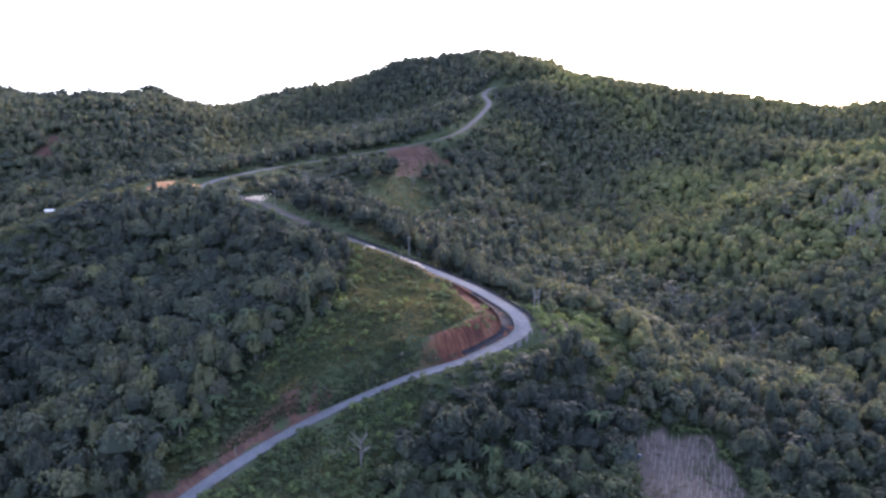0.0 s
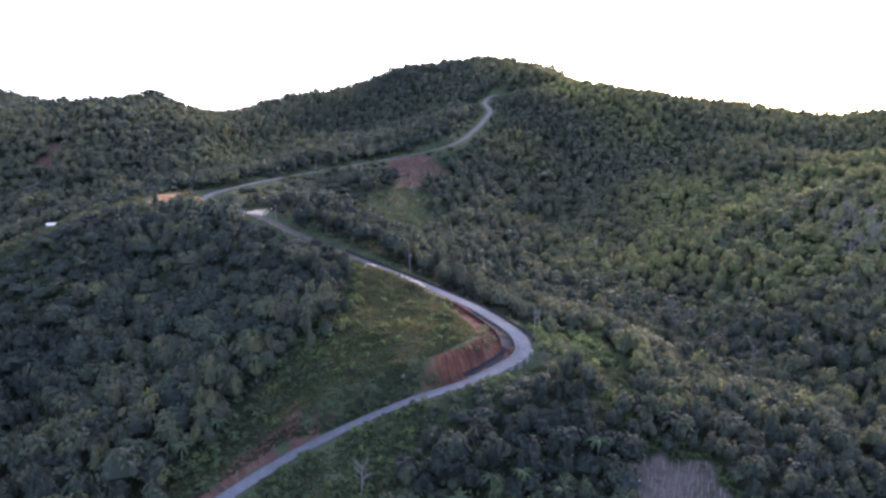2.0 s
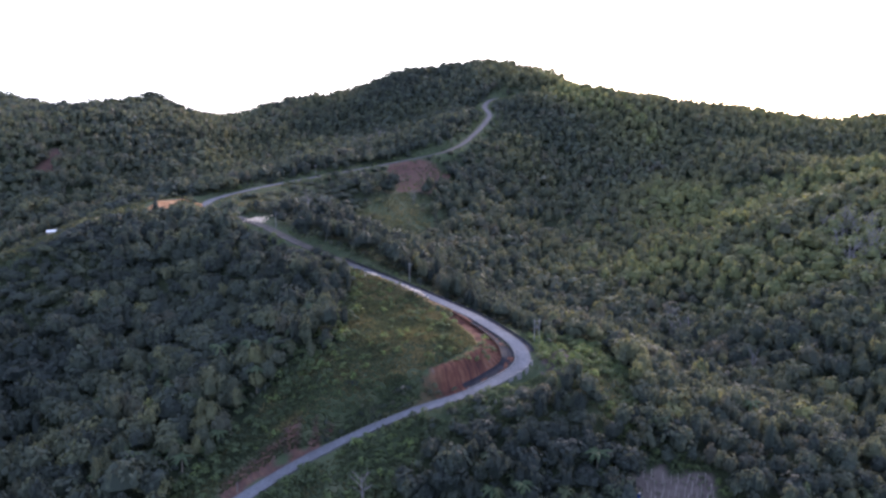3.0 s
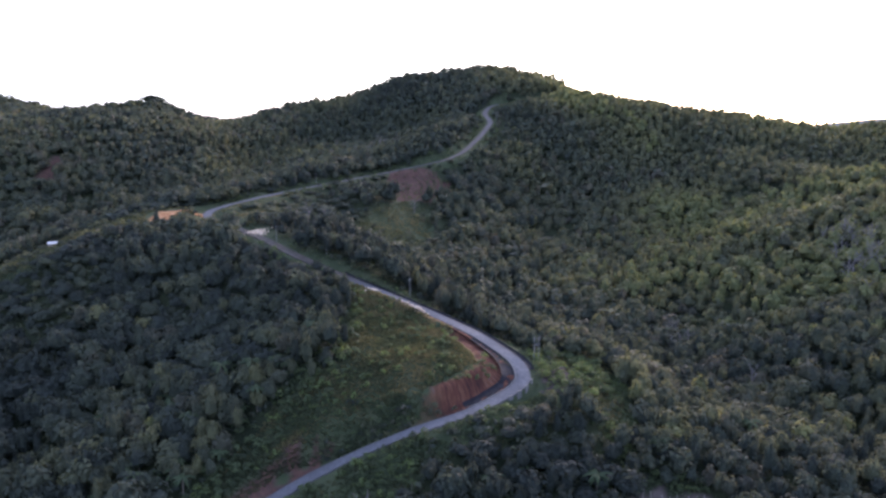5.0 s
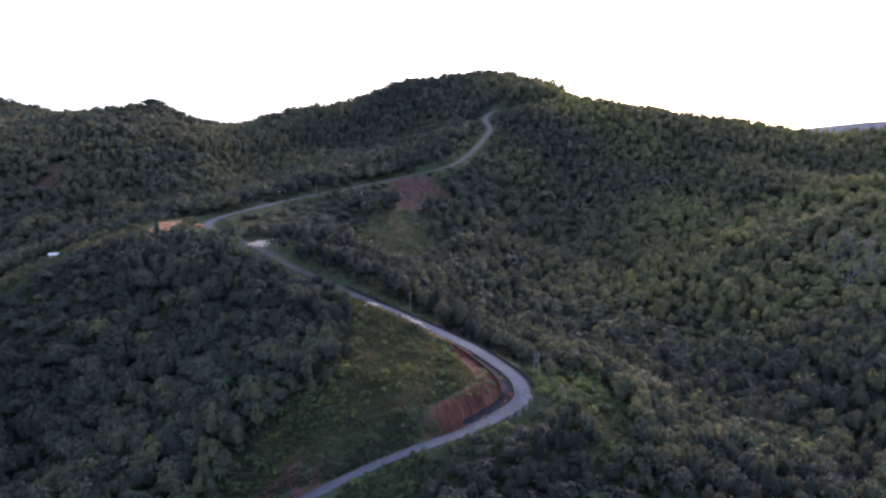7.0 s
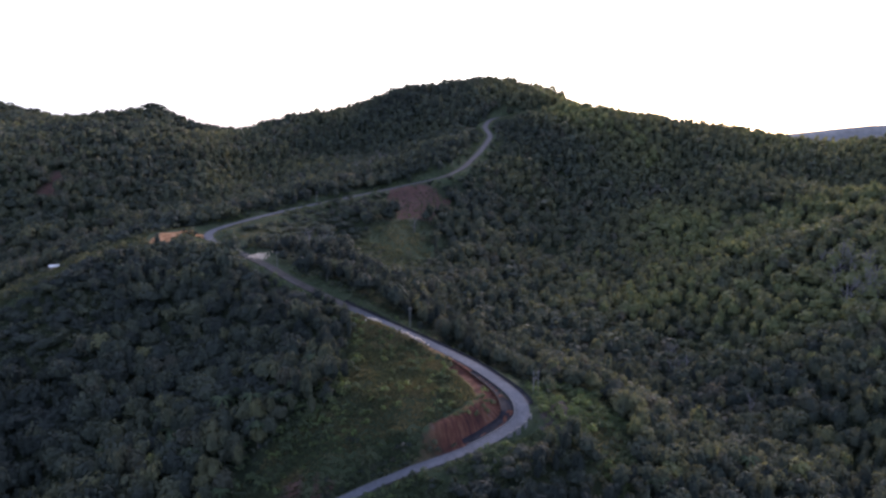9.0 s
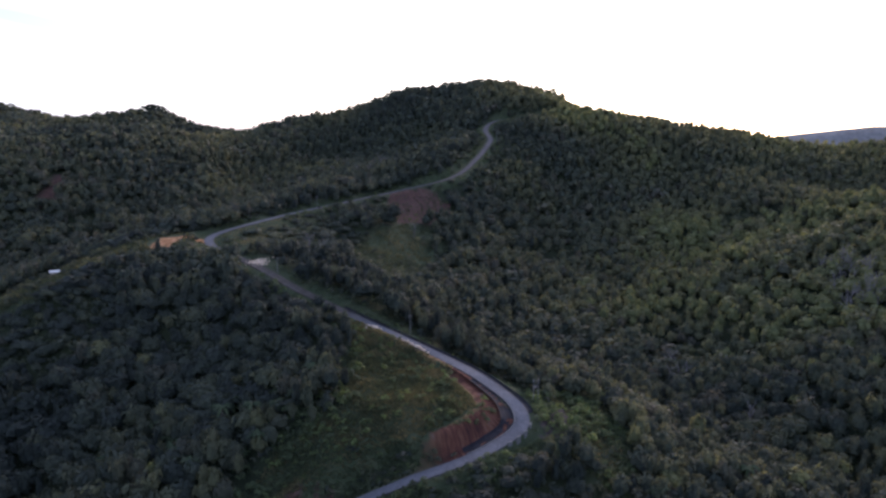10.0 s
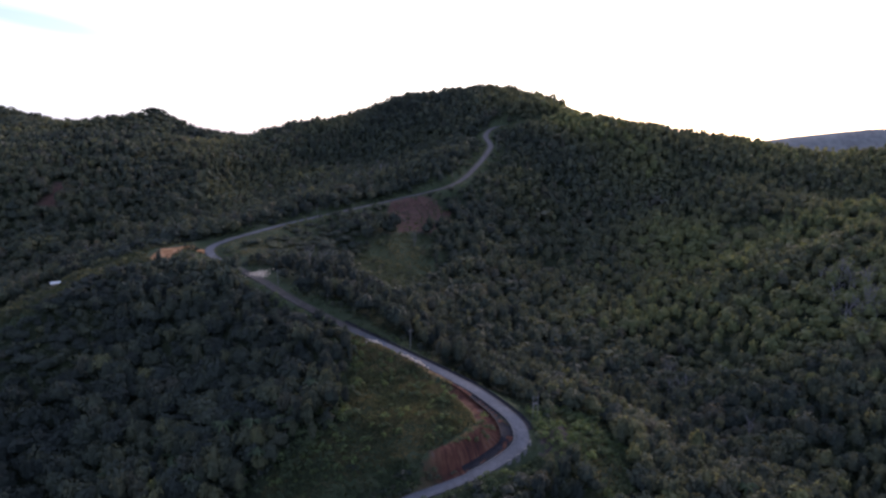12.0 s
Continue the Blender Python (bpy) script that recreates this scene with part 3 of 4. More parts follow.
def wooded(x, y, clear=6.5):
    dist, high, at = near_road(x, y)
    clear = np.where((at > ROAD_TOP) & (at < TURN_TWO - 22), 3.6, clear)
    clear = np.where((at >= TURN_TWO - 22) & (at < TURN_TWO + 5), 9.0, clear)
    clear = np.where((at < BEND_FROM) & (y < ROAD_LINE[at, 1]), clear + 2.5, clear)
    clear = np.where((at > TIP) & (at < BEND_TO + 30) & (y > ROAD_LINE[at, 1]), 12.0, clear)
    clear = np.where((at > TIP - 12) & (at < TIP + 6), 9.0, clear)
    keep = dist > clear + 1.5 * value_noise(x, y, 9, 40)
    verge = soft_inside(x, y, VERGE, 3, 48) & (value_noise(x, y, 5, 47) < 0.7)
    keep &= ~verge & (np.hypot(x - 31, y - 221) > 7) & (np.hypot(x + 86, (y - 317) * 0.8) > 11) & ~((at > TURN_TWO - 8) & (at < TURN_TWO + 36) & (y < ROAD_LINE[at, 1] + 3) & (dist < 17))
    for k, area in enumerate((PLATFORM, MEADOW, CLEARING, PLOT, HERBS, RED_SLIDE, SCAR, CREST_SAND, HUT_SLOPE, TRACK)):
        keep &= ~soft_inside(x, y, area, 3, 50 + k)
    return keep


def in_wedge(x, y, more=30):
    return np.abs(x) < 0.66 * y + more


def forest(name, y0, y1, gap, count, card, wide_range, seed, label, spread=760):
    x, y, r = scattered(-spread, spread, y0, y1, gap, seed)
    keep = in_wedge(x, y) & wooded(x, y)
    x, y = x[keep], y[keep]
    k = len(x)
    wide = r.uniform(*wide_range, k) * (1 + 0.25 * value_noise(x, y, 40, 61)) * np.clip(np.exp(r.normal(0, 0.28, k)), 0.5, 1.7)
    tall = wide * r.uniform(0.75, 1.35, k)
    ground_z = height(x, y)
    top = CANOPY + 2.2 * value_noise(x, y, 30, 62) + r.uniform(-1, 1, k) * np.where(y > 480, 2.6, 2.6)
    dist, high, at = near_road(x, y)
    low = 1 - 0.66 * (1 - ease(7, 34, dist)) * (at > TURN_TWO) * (y < ROAD_LINE[at, 1] + 4)
    low = np.where(inside(x, y, LOW_TREES), np.minimum(low, 0.42), low)
    low = np.where(inside(x, y, HUT_FRONT), np.minimum(low, 0.6), low)
    beside = (at > BEND_TO + 4) & (at <= ROAD_TOP) & (y < ROAD_LINE[at, 1]) & ~inside(x, y, MEADOW)
    low = np.where(beside, np.minimum(low, 0.55 + 0.45 * ease(8, 24, dist)), low)
    below = (at > TURN_TWO - 8) & (at < TURN_TWO + 60) & (y < ROAD_LINE[at, 1] + 3)
    low = np.where(inside(x, y, CUT), np.minimum(low, 0.32), low)
    low = np.where(below, np.minimum(low, 0.16 + 0.5 * ease(5, 42, dist)), low)
    under = (at > BEND_FROM - 24) & (at < TIP + 4) & (y < ROAD_LINE[at, 1])
    low = np.where(under, np.minimum(low, 0.3 + 0.7 * ease(7, 27 - 7 * ease(14, 24, x), dist)), low)
    low = np.where(inside(x, y, FORE_CLEARING), np.minimum(low, 0.3), low)
    screen = (at > ROAD_TOP) & (at < TURN_TWO - 14) & (x < ROAD_LINE[at, 0]) & (dist < 20)
    top = top + 2.5 * screen
    top = np.where(inside(x, y, KNOLL), np.clip(np.minimum(top, 36.4 - ground_z), 1.5, 12), top)
    wide, tall, top = wide * (0.7 + 0.3 * low), tall * low, (top + (r.random(k) > np.where(y > 480, 0.975, 0.91)) * r.uniform(1.0, np.where(y > 480, 2.6, 4.0), k)) * low
    base = np.clip(ground_z + top - 1.7 * tall, ground_z - 1.6, ground_z + np.where(y > 500, -1.0, 0.3))
    tall = (ground_z + top - base) / 1.7
    variants = [crown_cards(seed * 10 + v, count, card, 7, 2 if y0 > 500 else 3, (0, 1, 0, 2, 0, 0, 3, 0, 1, 0)[v]) for v in range(10)]
    q, which = planted(np.c_[x, y, base], wide, tall, variants, seed + 1)
    # sun glow on the right slope and shade on the left, painted as tint
    stand_light = 0.36 * ease(20, 150, x) * ease(165, 285, y) - 0.32 * (1 - ease(-42, -16, x)) * (1 - ease(300, 360, y)) * ease(188, 228, y) 
    # ravine shade put into the tint; the trees under the bend are darker
    stand_light = stand_light - 0.2 * np.exp(-((x - 88) / 45) ** 2 - ((y - 262) / 55) ** 2) - 0.42 * np.exp(-((x - 27) / 22) ** 2 - ((y - 172) / 15) ** 2)
    tint = np.clip(0.42 + stand_light + 0.3 * value_noise(x, y, 55, 63) + r.normal(0, 1, k) * np.where(y > 480, 0.075, np.where(y > 300, 0.14, 0.2)), 0, 0.95)
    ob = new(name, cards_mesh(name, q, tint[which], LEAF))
    return tagged(ob, label, "forest", kind="stuff"), k * count * 2


FIRST_TREES = 160                                # nearer than this each tree is a thing of its own
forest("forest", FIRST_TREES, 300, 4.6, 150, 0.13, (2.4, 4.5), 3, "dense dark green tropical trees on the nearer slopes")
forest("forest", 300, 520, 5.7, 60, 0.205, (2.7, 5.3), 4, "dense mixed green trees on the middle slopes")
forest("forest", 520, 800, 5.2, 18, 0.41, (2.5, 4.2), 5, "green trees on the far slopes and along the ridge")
forest("forest", 800, 1130, 11.0, 26, 0.46, (5.0, 7.5), 6, "dark trees on the distant ridge")


def understory(y0, y1, gap, count, card, seed, label):
    """Saplings and scrub that close the gaps between the crowns."""
    x, y, r = scattered(-420, 420, y0, y1, gap, seed)
    keep = in_wedge(x, y) & wooded(x, y, 5.6) & ~inside(x, y, CUT) & ~inside(x, y, FORE_CLEARING)
    x, y = x[keep], y[keep]
    k = len(x)
    wide = r.uniform(1.2, 2.3, k)
    q, which = planted(np.c_[x, y, height(x, y) - 0.2], wide, wide * r.uniform(0.7, 1.25, k), [crown_cards(seed * 10 + v, count, card, 4, 0) for v in range(5)], seed)
    tint = np.clip(0.35 + 0.25 * value_noise(x, y, 25, 64) + r.normal(0, 0.18, k), 0, 0.98)
    return tagged(new("undergrowth", cards_mesh("undergrowth", q, tint[which], LEAF)), label, "undergrowth", kind="stuff")


understory(132, 300, 3.8, 16, 0.38, 8, "dense green saplings and scrub beneath the nearer trees")
understory(300, 450, 5.4, 14, 0.42, 9, "dense scrub beneath the trees of the middle slopes")


def part(name, bm, mat, parent, label=""):
    """Links a bmesh as one mesh object under a thing or a part."""
    me = bpy.data.meshes.new(name)
    bm.to_mesh(me)
    bm.free()
    me.materials.append(mat)
    ob = new(name, me)
    ob.parent = parent
    return tagged(ob, label)


def rod(bm, a, b6, r0, r1, sides=6):
    """A tapered rod from a to b6."""
    a, b6 = Vector(a), Vector(b6)
    turn = (b6 - a).to_track_quat("Z", "Y").to_matrix()
    rings = []
    for p, r in ((a, r0), (b6, r1)):
        rings.append([bm.verts.new(p + turn @ Vector((r * math.cos(2 * math.pi * k / sides), r * math.sin(2 * math.pi * k / sides), 0))) for k in range(sides)])
    for k in range(sides):
        bm.faces.new((rings[0][k], rings[0][(k + 1) % sides], rings[1][(k + 1) % sides], rings[1][k]))
    bm.faces.new(rings[1])
    bm.faces.new(rings[0][::-1])


def box(bm, x0, x1, y0, y1, z0, z1):
    v = [bm.verts.new((x, y, z)) for z in (z0, z1) for x, y in ((x0, y0), (x1, y0), (x1, y1), (x0, y1))]
    for f in ((3, 2, 1, 0), (4, 5, 6, 7), (0, 1, 5, 4), (1, 2, 6, 5), (2, 3, 7, 6), (3, 0, 4, 7)):
        bm.faces.new([v[k] for k in f])


def at_ground(x, y):
    return float(height(np.array([x]), np.array([y]))[0])


def broadleaf(seed):
    """A tree 1 unit in crown radius: a trunk with limbs, and a crown of leaf cards."""
    tree = new("tree")
    r = random.Random(seed)
    bm = bmesh.new()
    rod(bm, (0, 0, -0.5), (0.03, 0.02, 0.75), 0.07, 0.05, 7)
    for k in range(5):
        a = 1.26 * k + r.uniform(-0.4, 0.4)
        rod(bm, (0.03, 0.02, 0.35 + 0.08 * k), (0.55 * math.cos(a), 0.55 * math.sin(a), 0.8 + 0.1 * k), 0.035, 0.012, 5)
    part("trunk", bm, BARK, tree)
    crown = new("crown", cards_mesh("crown", crown_cards(seed, 360, 0.11, 9, 3, (1, 2, 0, 1, 3, 1, 2, 1)[seed % 8]), None, LEAF_SINGLE))
    crown.parent = tree
    return tagged(tree, "leafy green tree in the forest on the near slope", "tree", "forest trees")


def frond_mesh(bm, reach, rise, droop, turn, wide, steps=7):
    """One arched palm leaf with a fold along its rib."""
    rows = []
    for k in range(steps + 1):
        t = k / steps
        d, z = reach * t, rise * t - droop * t * t
        w = wide * math.sin(math.pi * min(1, 0.12 + 0.86 * t)) * (1 if k % 2 else 0.72)
        c, s2 = math.cos(turn), math.sin(turn)
        rows.append([bm.verts.new((d * c - o * s2, d * s2 + o * c, z - abs(o) * 0.5)) for o in (-w, 0, w)])
    for a, b7 in zip(rows, rows[1:]):
        for j in (0, 1):
            bm.faces.new((a[j], a[j + 1], b7[j + 1], b7[j]))


def palm(seed, stem):
    tree = new("palm_tree")
    r = random.Random(seed)
    bm = bmesh.new()
    rod(bm, (0, 0, -0.4), (0.15, 0.1, stem * 0.5), 0.17, 0.13, 7)
    rod(bm, (0.15, 0.1, stem * 0.5), (0.2, 0.25, stem), 0.13, 0.10, 7)
    part("trunk", bm, BARK, tree)
    for k in range(13):
        bm = bmesh.new()
        frond_mesh(bm, r.uniform(2.3, 3.1), r.uniform(0.9, 2.4), r.uniform(1.6, 3.2), k * 2.4 + r.uniform(-0.3, 0.3), 0.42)
        f = part("frond", bm, FROND, tree)
        f.location = (0.2, 0.25, stem)
    return tagged(tree, "palm with long arched green fronds among the trees", "palm tree", "palms")


def bare_tree(seed):
    tree = new("bare_tree")
    r = random.Random(seed)
    bm = bmesh.new()
    rod(bm, (0, 0, -0.5), (0.1, 0.1, 5.0), 0.20, 0.13, 7)
    rod(bm, (0.1, 0.1, 5.0), (0.3, 0.0, 9.0), 0.13, 0.04, 6)
    part("trunk", bm, PALE_BARK, tree)
    for k in range(9):
        bm = bmesh.new()
        a, z = 2.4 * k + r.uniform(-0.4, 0.4), 3.0 + 0.6 * k
        tip = Vector((math.cos(a) * r.uniform(1.4, 2.4), math.sin(a) * r.uniform(1.4, 2.4), z + r.uniform(1.2, 2.4)))
        rod(bm, (0.1, 0.1, z), tip, 0.09, 0.04, 5)
        for j in range(3):
            rod(bm, Vector((0.1, 0.1, z)).lerp(tip, 0.45 + 0.18 * j), tip + Vector((r.uniform(-1, 1), r.uniform(-1, 1), r.uniform(0.1, 1.1))), 0.045, 0.02, 4)
        part("limb", bm, PALE_BARK, tree)
    return tagged(tree, "pale leafless dead tree standing in the forest", "dead tree", "dead trees")


def plant(make, spots, scale_range, seed):
    """Copies of the makes on the ground at the spots; the makes themselves take the first ones."""
    r = random.Random(seed)
    for k, (x, y) in enumerate(spots):
        src = make[k % len(make)]
        s3 = r.uniform(*scale_range)
        m = pose(x, y, at_ground(x, y) - 0.1, 0, 0, r.uniform(0, 360))
        if k < len(make):
            src.matrix_basis = m @ Matrix.Diagonal((s3, s3, s3, 1))
        else:
            c = copy_thing(src, m)
            c.scale = (s3, s3, s3 * r.uniform(0.85, 1.15))


# single trees along the near edge
x, y, r0 = scattered(-140, 140, 132, FIRST_TREES, 4.6, 3)
keep = in_wedge(x, y, 22) & wooded(x, y)
near_spots = list(zip(x[keep], y[keep]))
plant([broadleaf(100 + k) for k in range(8)], near_spots, (2.7, 4.3), 1)

# taller trees that stand out along the skyline
r5 = random.Random(23)
ridge_spots = []
for (x0, y0), (x1, y1), count in (((-640, 1050), (-560, 1050), 12), ((-560, 1050), (-450, 1050), 13), ((-400, 1048), (-310, 1015), 8), ((-185, 712), (-107, 740), 9), ((-107, 740), (-20, 760), 12), ((-20, 762), (85, 768), 16), ((85, 766), (124, 752), 6), ((140, 686), (239, 682), 10), ((239, 682), (359, 585), 11), ((359, 585), (430, 568), 6)):
    for k in range(count):
        t = r5.random()
        ridge_spots.append((x0 + (x1 - x0) * t + r5.uniform(-2, 2), y0 + (y1 - y0) * t + r5.uniform(-8, 4)))
ridge_trees = [broadleaf(140 + k) for k in range(8)]
for tree in ridge_trees:
    tagged(tree, "tall tree standing out on the skyline of the ridge")
plant(ridge_trees, ridge_spots, (2.6, 5.6), 6)

palms = [palm(k, 2.0 + 1.2 * k) for k in range(4)]
palm_spots = [(-24, 152), (30, 152), (33, 160), (12, 168), (-84, 178), (-92, 172), (-75, 186), (-70, 176), (-98, 190), (-88, 196), (-104, 180), (-80, 203), (-66, 200), (-112, 198), (-96, 208), (60, 186), (40, 240), (-60, 212), (-58, 222), (70, 205), (-48, 216), (95, 205), (-30, 150), (20, 176)]
r4 = random.Random(17)
palm_spots += [(r4.uniform(-118, -58), r4.uniform(166, 226)) for _ in range(52)] + [(r4.uniform(-64, -42), r4.uniform(200, 246)) for _ in range(14)] + [(r4.uniform(-12, 40), r4.uniform(140, 176)) for _ in range(12)]
xs, ys = np.array(palm_spots).T
palm_spots = [q for q, free in zip(palm_spots, wooded(xs, ys, 5.0)) if free]
plant(palms, palm_spots, (0.8, 1.5), 2)

r1 = random.Random(5)
dead_spots = [(r1.gauss(201, 8) + 0.4 * (k - 15), 336 + r1.gauss(0, 9) + 1.6 * (k - 15)) for k in range(30)] + [(r1.uniform(-222, -190), r1.uniform(395, 425)) for _ in range(7)] + [(r1.uniform(-70, -30), r1.uniform(520, 560)) for _ in range(7)] + [(r1.uniform(100, 118), r1.uniform(300, 318)) for _ in range(4)] + [(-64, 330), (-58, 338), (-53, 326), (-18, 428), (120, 262), (-20.5, 164)]
plant([bare_tree(k) for k in range(4)], dead_spots, (0.95, 1.45), 3)

# one wide old tree on the distant peak
def umbrella_tree(seed):
    """A leaning trunk that forks into long limbs, each with flat pads of leaves that leave gaps under the crown."""
    tree = new("tree")
    r = random.Random(seed)
    bm = bmesh.new()
    rod(bm, (-1.5, 0, -2.0), (0.0, 0, 5.5), 0.9, 0.6, 8)
    pads = []
    for k in range(22):
        x = -17 + 1.62 * k + r.uniform(-1, 1)
        tip = (x, r.uniform(-8, 8), 11.6 - 0.017 * x * x + r.uniform(-0.5, 0.5) - 3.2 * (k % 3 == 1))
        elbow = (tip[0] * 0.45, tip[1] * 0.4, 8.0)
        rod(bm, (0, 0, 5.2), elbow, 0.4, 0.28, 6)
        rod(bm, elbow, tip, 0.28, 0.12, 6)
        cards = crown_cards(seed + k, 170, 0.3, 5, 0)
        pads.append(cards * np.array((4.0, 4.0, 2.8)) + np.array(tip) - np.array((0, 0, 2.6)))
    part("trunk", bm, BARK, tree)
    crown = new("crown", cards_mesh("crown", np.concatenate(pads), None, LEAF_SINGLE))
    crown.parent = tree
    return tagged(tree, "tall wide-crowned tree alone on the distant peak", "tree", "forest trees")


old = umbrella_tree(777)
old.matrix_basis = pose(-427, 1046, at_ground(-427, 1046) - 1.2, 0, 0, 0)


# one round dark tree between the roads
round_tree = broadleaf(778)
round_tree.matrix_basis = pose(-48, 299, at_ground(-48, 299) - 0.5, 0, 0, 10) @ Matrix.Diagonal((5.6, 5.6, 5.0, 1))
tagged(round_tree, "large round dark tree alone between the two roads")

# ---- low growth ----
def low_growth(name, area, gap, count, card, wide_range, seed, mat, label, share=1.0, clear=4.2, lift=0.0, without=None):
    xs, ys = [q[0] for q in area], [q[1] for q in area]
    x, y, r = scattered(min(xs) - 4, max(xs) + 4, min(ys) - 4, max(ys) + 4, gap, seed)
    dist, high, at = near_road(x, y)
    keep = soft_inside(x, y, area, 4, seed) & ~soft_inside(x, y, CREST_SAND, 2, 35) & (dist > clear) & (r.random(len(x)) < share * (0.6 + 0.7 * value_noise(x, y, 8, seed)))
    keep &= ~((np.abs(at - TIP + 3) < 6) & (dist < 4.6) & ~inside(x, y, MEADOW))
    if without:
        keep &= ~inside(x, y, without)
    x, y = x[keep], y[keep]
    wide = r.uniform(*wide_range, len(x))
    q, which = planted(np.c_[x, y, height(x, y) - 0.15 * wide], wide, wide * r.uniform(0.6, 1.0, len(x)), [crown_cards(seed * 7 + v, count, card, 4, 0) for v in range(5)], seed)
    tint = np.clip(0.45 + lift + 0.3 * value_noise(x, y, 14, seed + 2) + r.normal(0, 0.2, len(x)), 0, 1)
    return tagged(new(name, cards_mesh(name, q, tint[which], mat)), label, "undergrowth", kind="stuff")


def grass(area, gap, seed, tall_range, label):
    xs, ys = [q[0] for q in area], [q[1] for q in area]
    x, y, r = scattered(min(xs) - 3, max(xs) + 3, min(ys) - 3, max(ys) + 3, gap, seed)
    dist, high, at = near_road(x, y)
    bank = np.where((at >= BEND_FROM) & (at <= BEND_TO - 7), bank_width(at) + 1.3, np.where(inside(x, y, MEADOW), 3.2 + 1.6 * ((at > BEND_TO - 9) & (at < BEND_TO + 14)) + 2.8 * (1 - ease(-46, -28, x)), 3.0))
    keep = soft_inside(x, y, area, 3, seed) & ~soft_inside(x, y, CREST_SAND, 2, 35) & (dist > bank) & (r.random(len(x)) < 0.75 + 0.4 * value_noise(x, y, 5, seed))
    x, y = x[keep], y[keep]
    k = len(x)
    tall = r.uniform(*tall_range, k) * (1 + 0.4 * value_noise(x, y, 6, seed + 3))
    z = height(x, y)
    quads = []
    for j in range(5):
        a = r.uniform(0, 2 * np.pi, k)
        lean, w = tall * r.uniform(0.3, 0.8, k), 0.14 + 0.1 * r.random(k)
        fx, fy = np.cos(a), np.sin(a)
        root, tip = np.c_[x + 0.2 * fx, y + 0.2 * fy, z - 0.05], np.c_[x + lean * fx, y + lean * fy, z + tall]
        mid = (root + tip) / 2 + np.c_[0 * x, 0 * x, 0.15 * tall]
        side = np.c_[-fy * w, fx * w, 0 * x]
        quads.append(np.stack([root, mid + side, tip, mid - side], 1))
    q = np.concatenate(quads)
    dry = 0.4 * (1 - ease(8, 22, dist[keep])) * ease(205, 225, y) - 0.28 * (area is CLEARING) - 0.25 * (area is HUT_SLOPE)
    if area is MEADOW:
        d = terrace(x, y)
        dry = dry + (0.6 * np.exp(-(d / 1.2) ** 2) - 0.3 * np.exp(-((d + 3.0) / 1.8) ** 2)) * ease(-54, -46, x) * (1 - ease(0, 5, x))
    tint = np.clip(0.38 + dry + 0.3 * value_noise(x, y, 9, seed + 4) + 0.3 * value_noise(x, y, 26, seed + 5) + 0.4 * value_noise((0.86 * x + 0.5 * y) * 0.22, 0.86 * y - 0.5 * x, 4.5, seed + 6) + r.normal(0, 0.18, k), 0, 1)
    return tagged(new("grass", cards_mesh("grass", q, np.tile(tint, 5), GRASS)), label, "grass", kind="stuff")


grass(HERBS, 0.7, 70, (0.4, 0.9), "green grass and weeds below the road")
grass(VERGE, 0.8, 72, (0.4, 0.9), "grass on the verge outside the bend")
grass(MEADOW, 0.5, 71, (0.45, 0.95), "long rough green and straw-coloured grass on the slope inside the bend")
grass(CLEARING, 1.1, 73, (0.6, 1.2), "green grass on the clearing below the road")
grass(LOW_VERGE, 0.7, 77, (0.4, 0.9), "rough green grass on the slope under the bend")
grass(TRACK, 1.3, 76, (0.5, 1.0), "grass along the overgrown track below the summit")
grass(CUT, 1.1, 74, (0.3, 0.55), "green grass between the two legs of the upper road")
grass(HUT_SLOPE, 0.95, 75, (0.6, 1.2), "rough grass on the crest beside the hut")
low_growth("undergrowth", MEADOW, 2.0, 44, 0.24, (0.4, 1.8), 81, SHRUB, "scattered low bright green shrubs in the grass", 0.8, 8.5, 0.1)
low_growth("undergrowth", VERGE, 1.8, 64, 0.2, (0.9, 2.5), 82, SHRUB, "bright green shrubs beside the outside of the bend", lift=0.2)
low_growth("undergrowth", HERBS, 1.35, 60, 0.21, (0.7, 2.1), 83, SHRUB, "bright green herbs and saplings below the road")
low_growth("undergrowth", LOW_VERGE, 1.5, 60, 0.21, (0.7, 1.9), 89, SHRUB, "green shrubs on the slope under the bend", 1.0, 3.4)
HEM = [(-38, 186), (-22, 190), (-8, 192), (3, 199), (-2, 203), (-14, 198), (-36, 192)]
low_growth("undergrowth", HEM, 1.4, 56, 0.22, (0.6, 1.5), 78, LEAF, "dark low shrubs between the road and the terrace", 1.1, 3.6, -0.2)
STEEP = [(-44, 189), (-24, 190), (-10, 192.5), (-4, 198), (-22, 201), (-42, 199)]
low_growth("undergrowth", STEEP, 0.7, 30, 0.3, (0.35, 0.95), 93, SHRUB, "weeds and coarse grass on the steep bank over the road", 4.0, 5.0, -0.2)
PLOT_EDGE = [(43, 182), (74, 180), (78, 152), (74, 134), (44, 134), (42, 160)]
low_growth("undergrowth", PLOT_EDGE, 1.5, 56, 0.22, (0.6, 1.7), 79, SHRUB, "green weeds and saplings round the tilled plot", 1.1, 4.2, 0.1, PLOT)
low_growth("undergrowth", HUT_SLOPE, 2.6, 40, 0.26, (0.8, 2.2), 84, LEAF, "low shrubs on the crest", 0.9)
low_growth("undergrowth", RED_SLIDE, 2.2, 40, 0.26, (0.5, 1.4), 86, SHRUB, "weeds sprouting on the red landslip", 1.0)
low_growth("undergrowth", CLEARING, 3.0, 40, 0.26, (0.8, 2.4), 85, LEAF, "low shrubs on the clearing", 0.4)


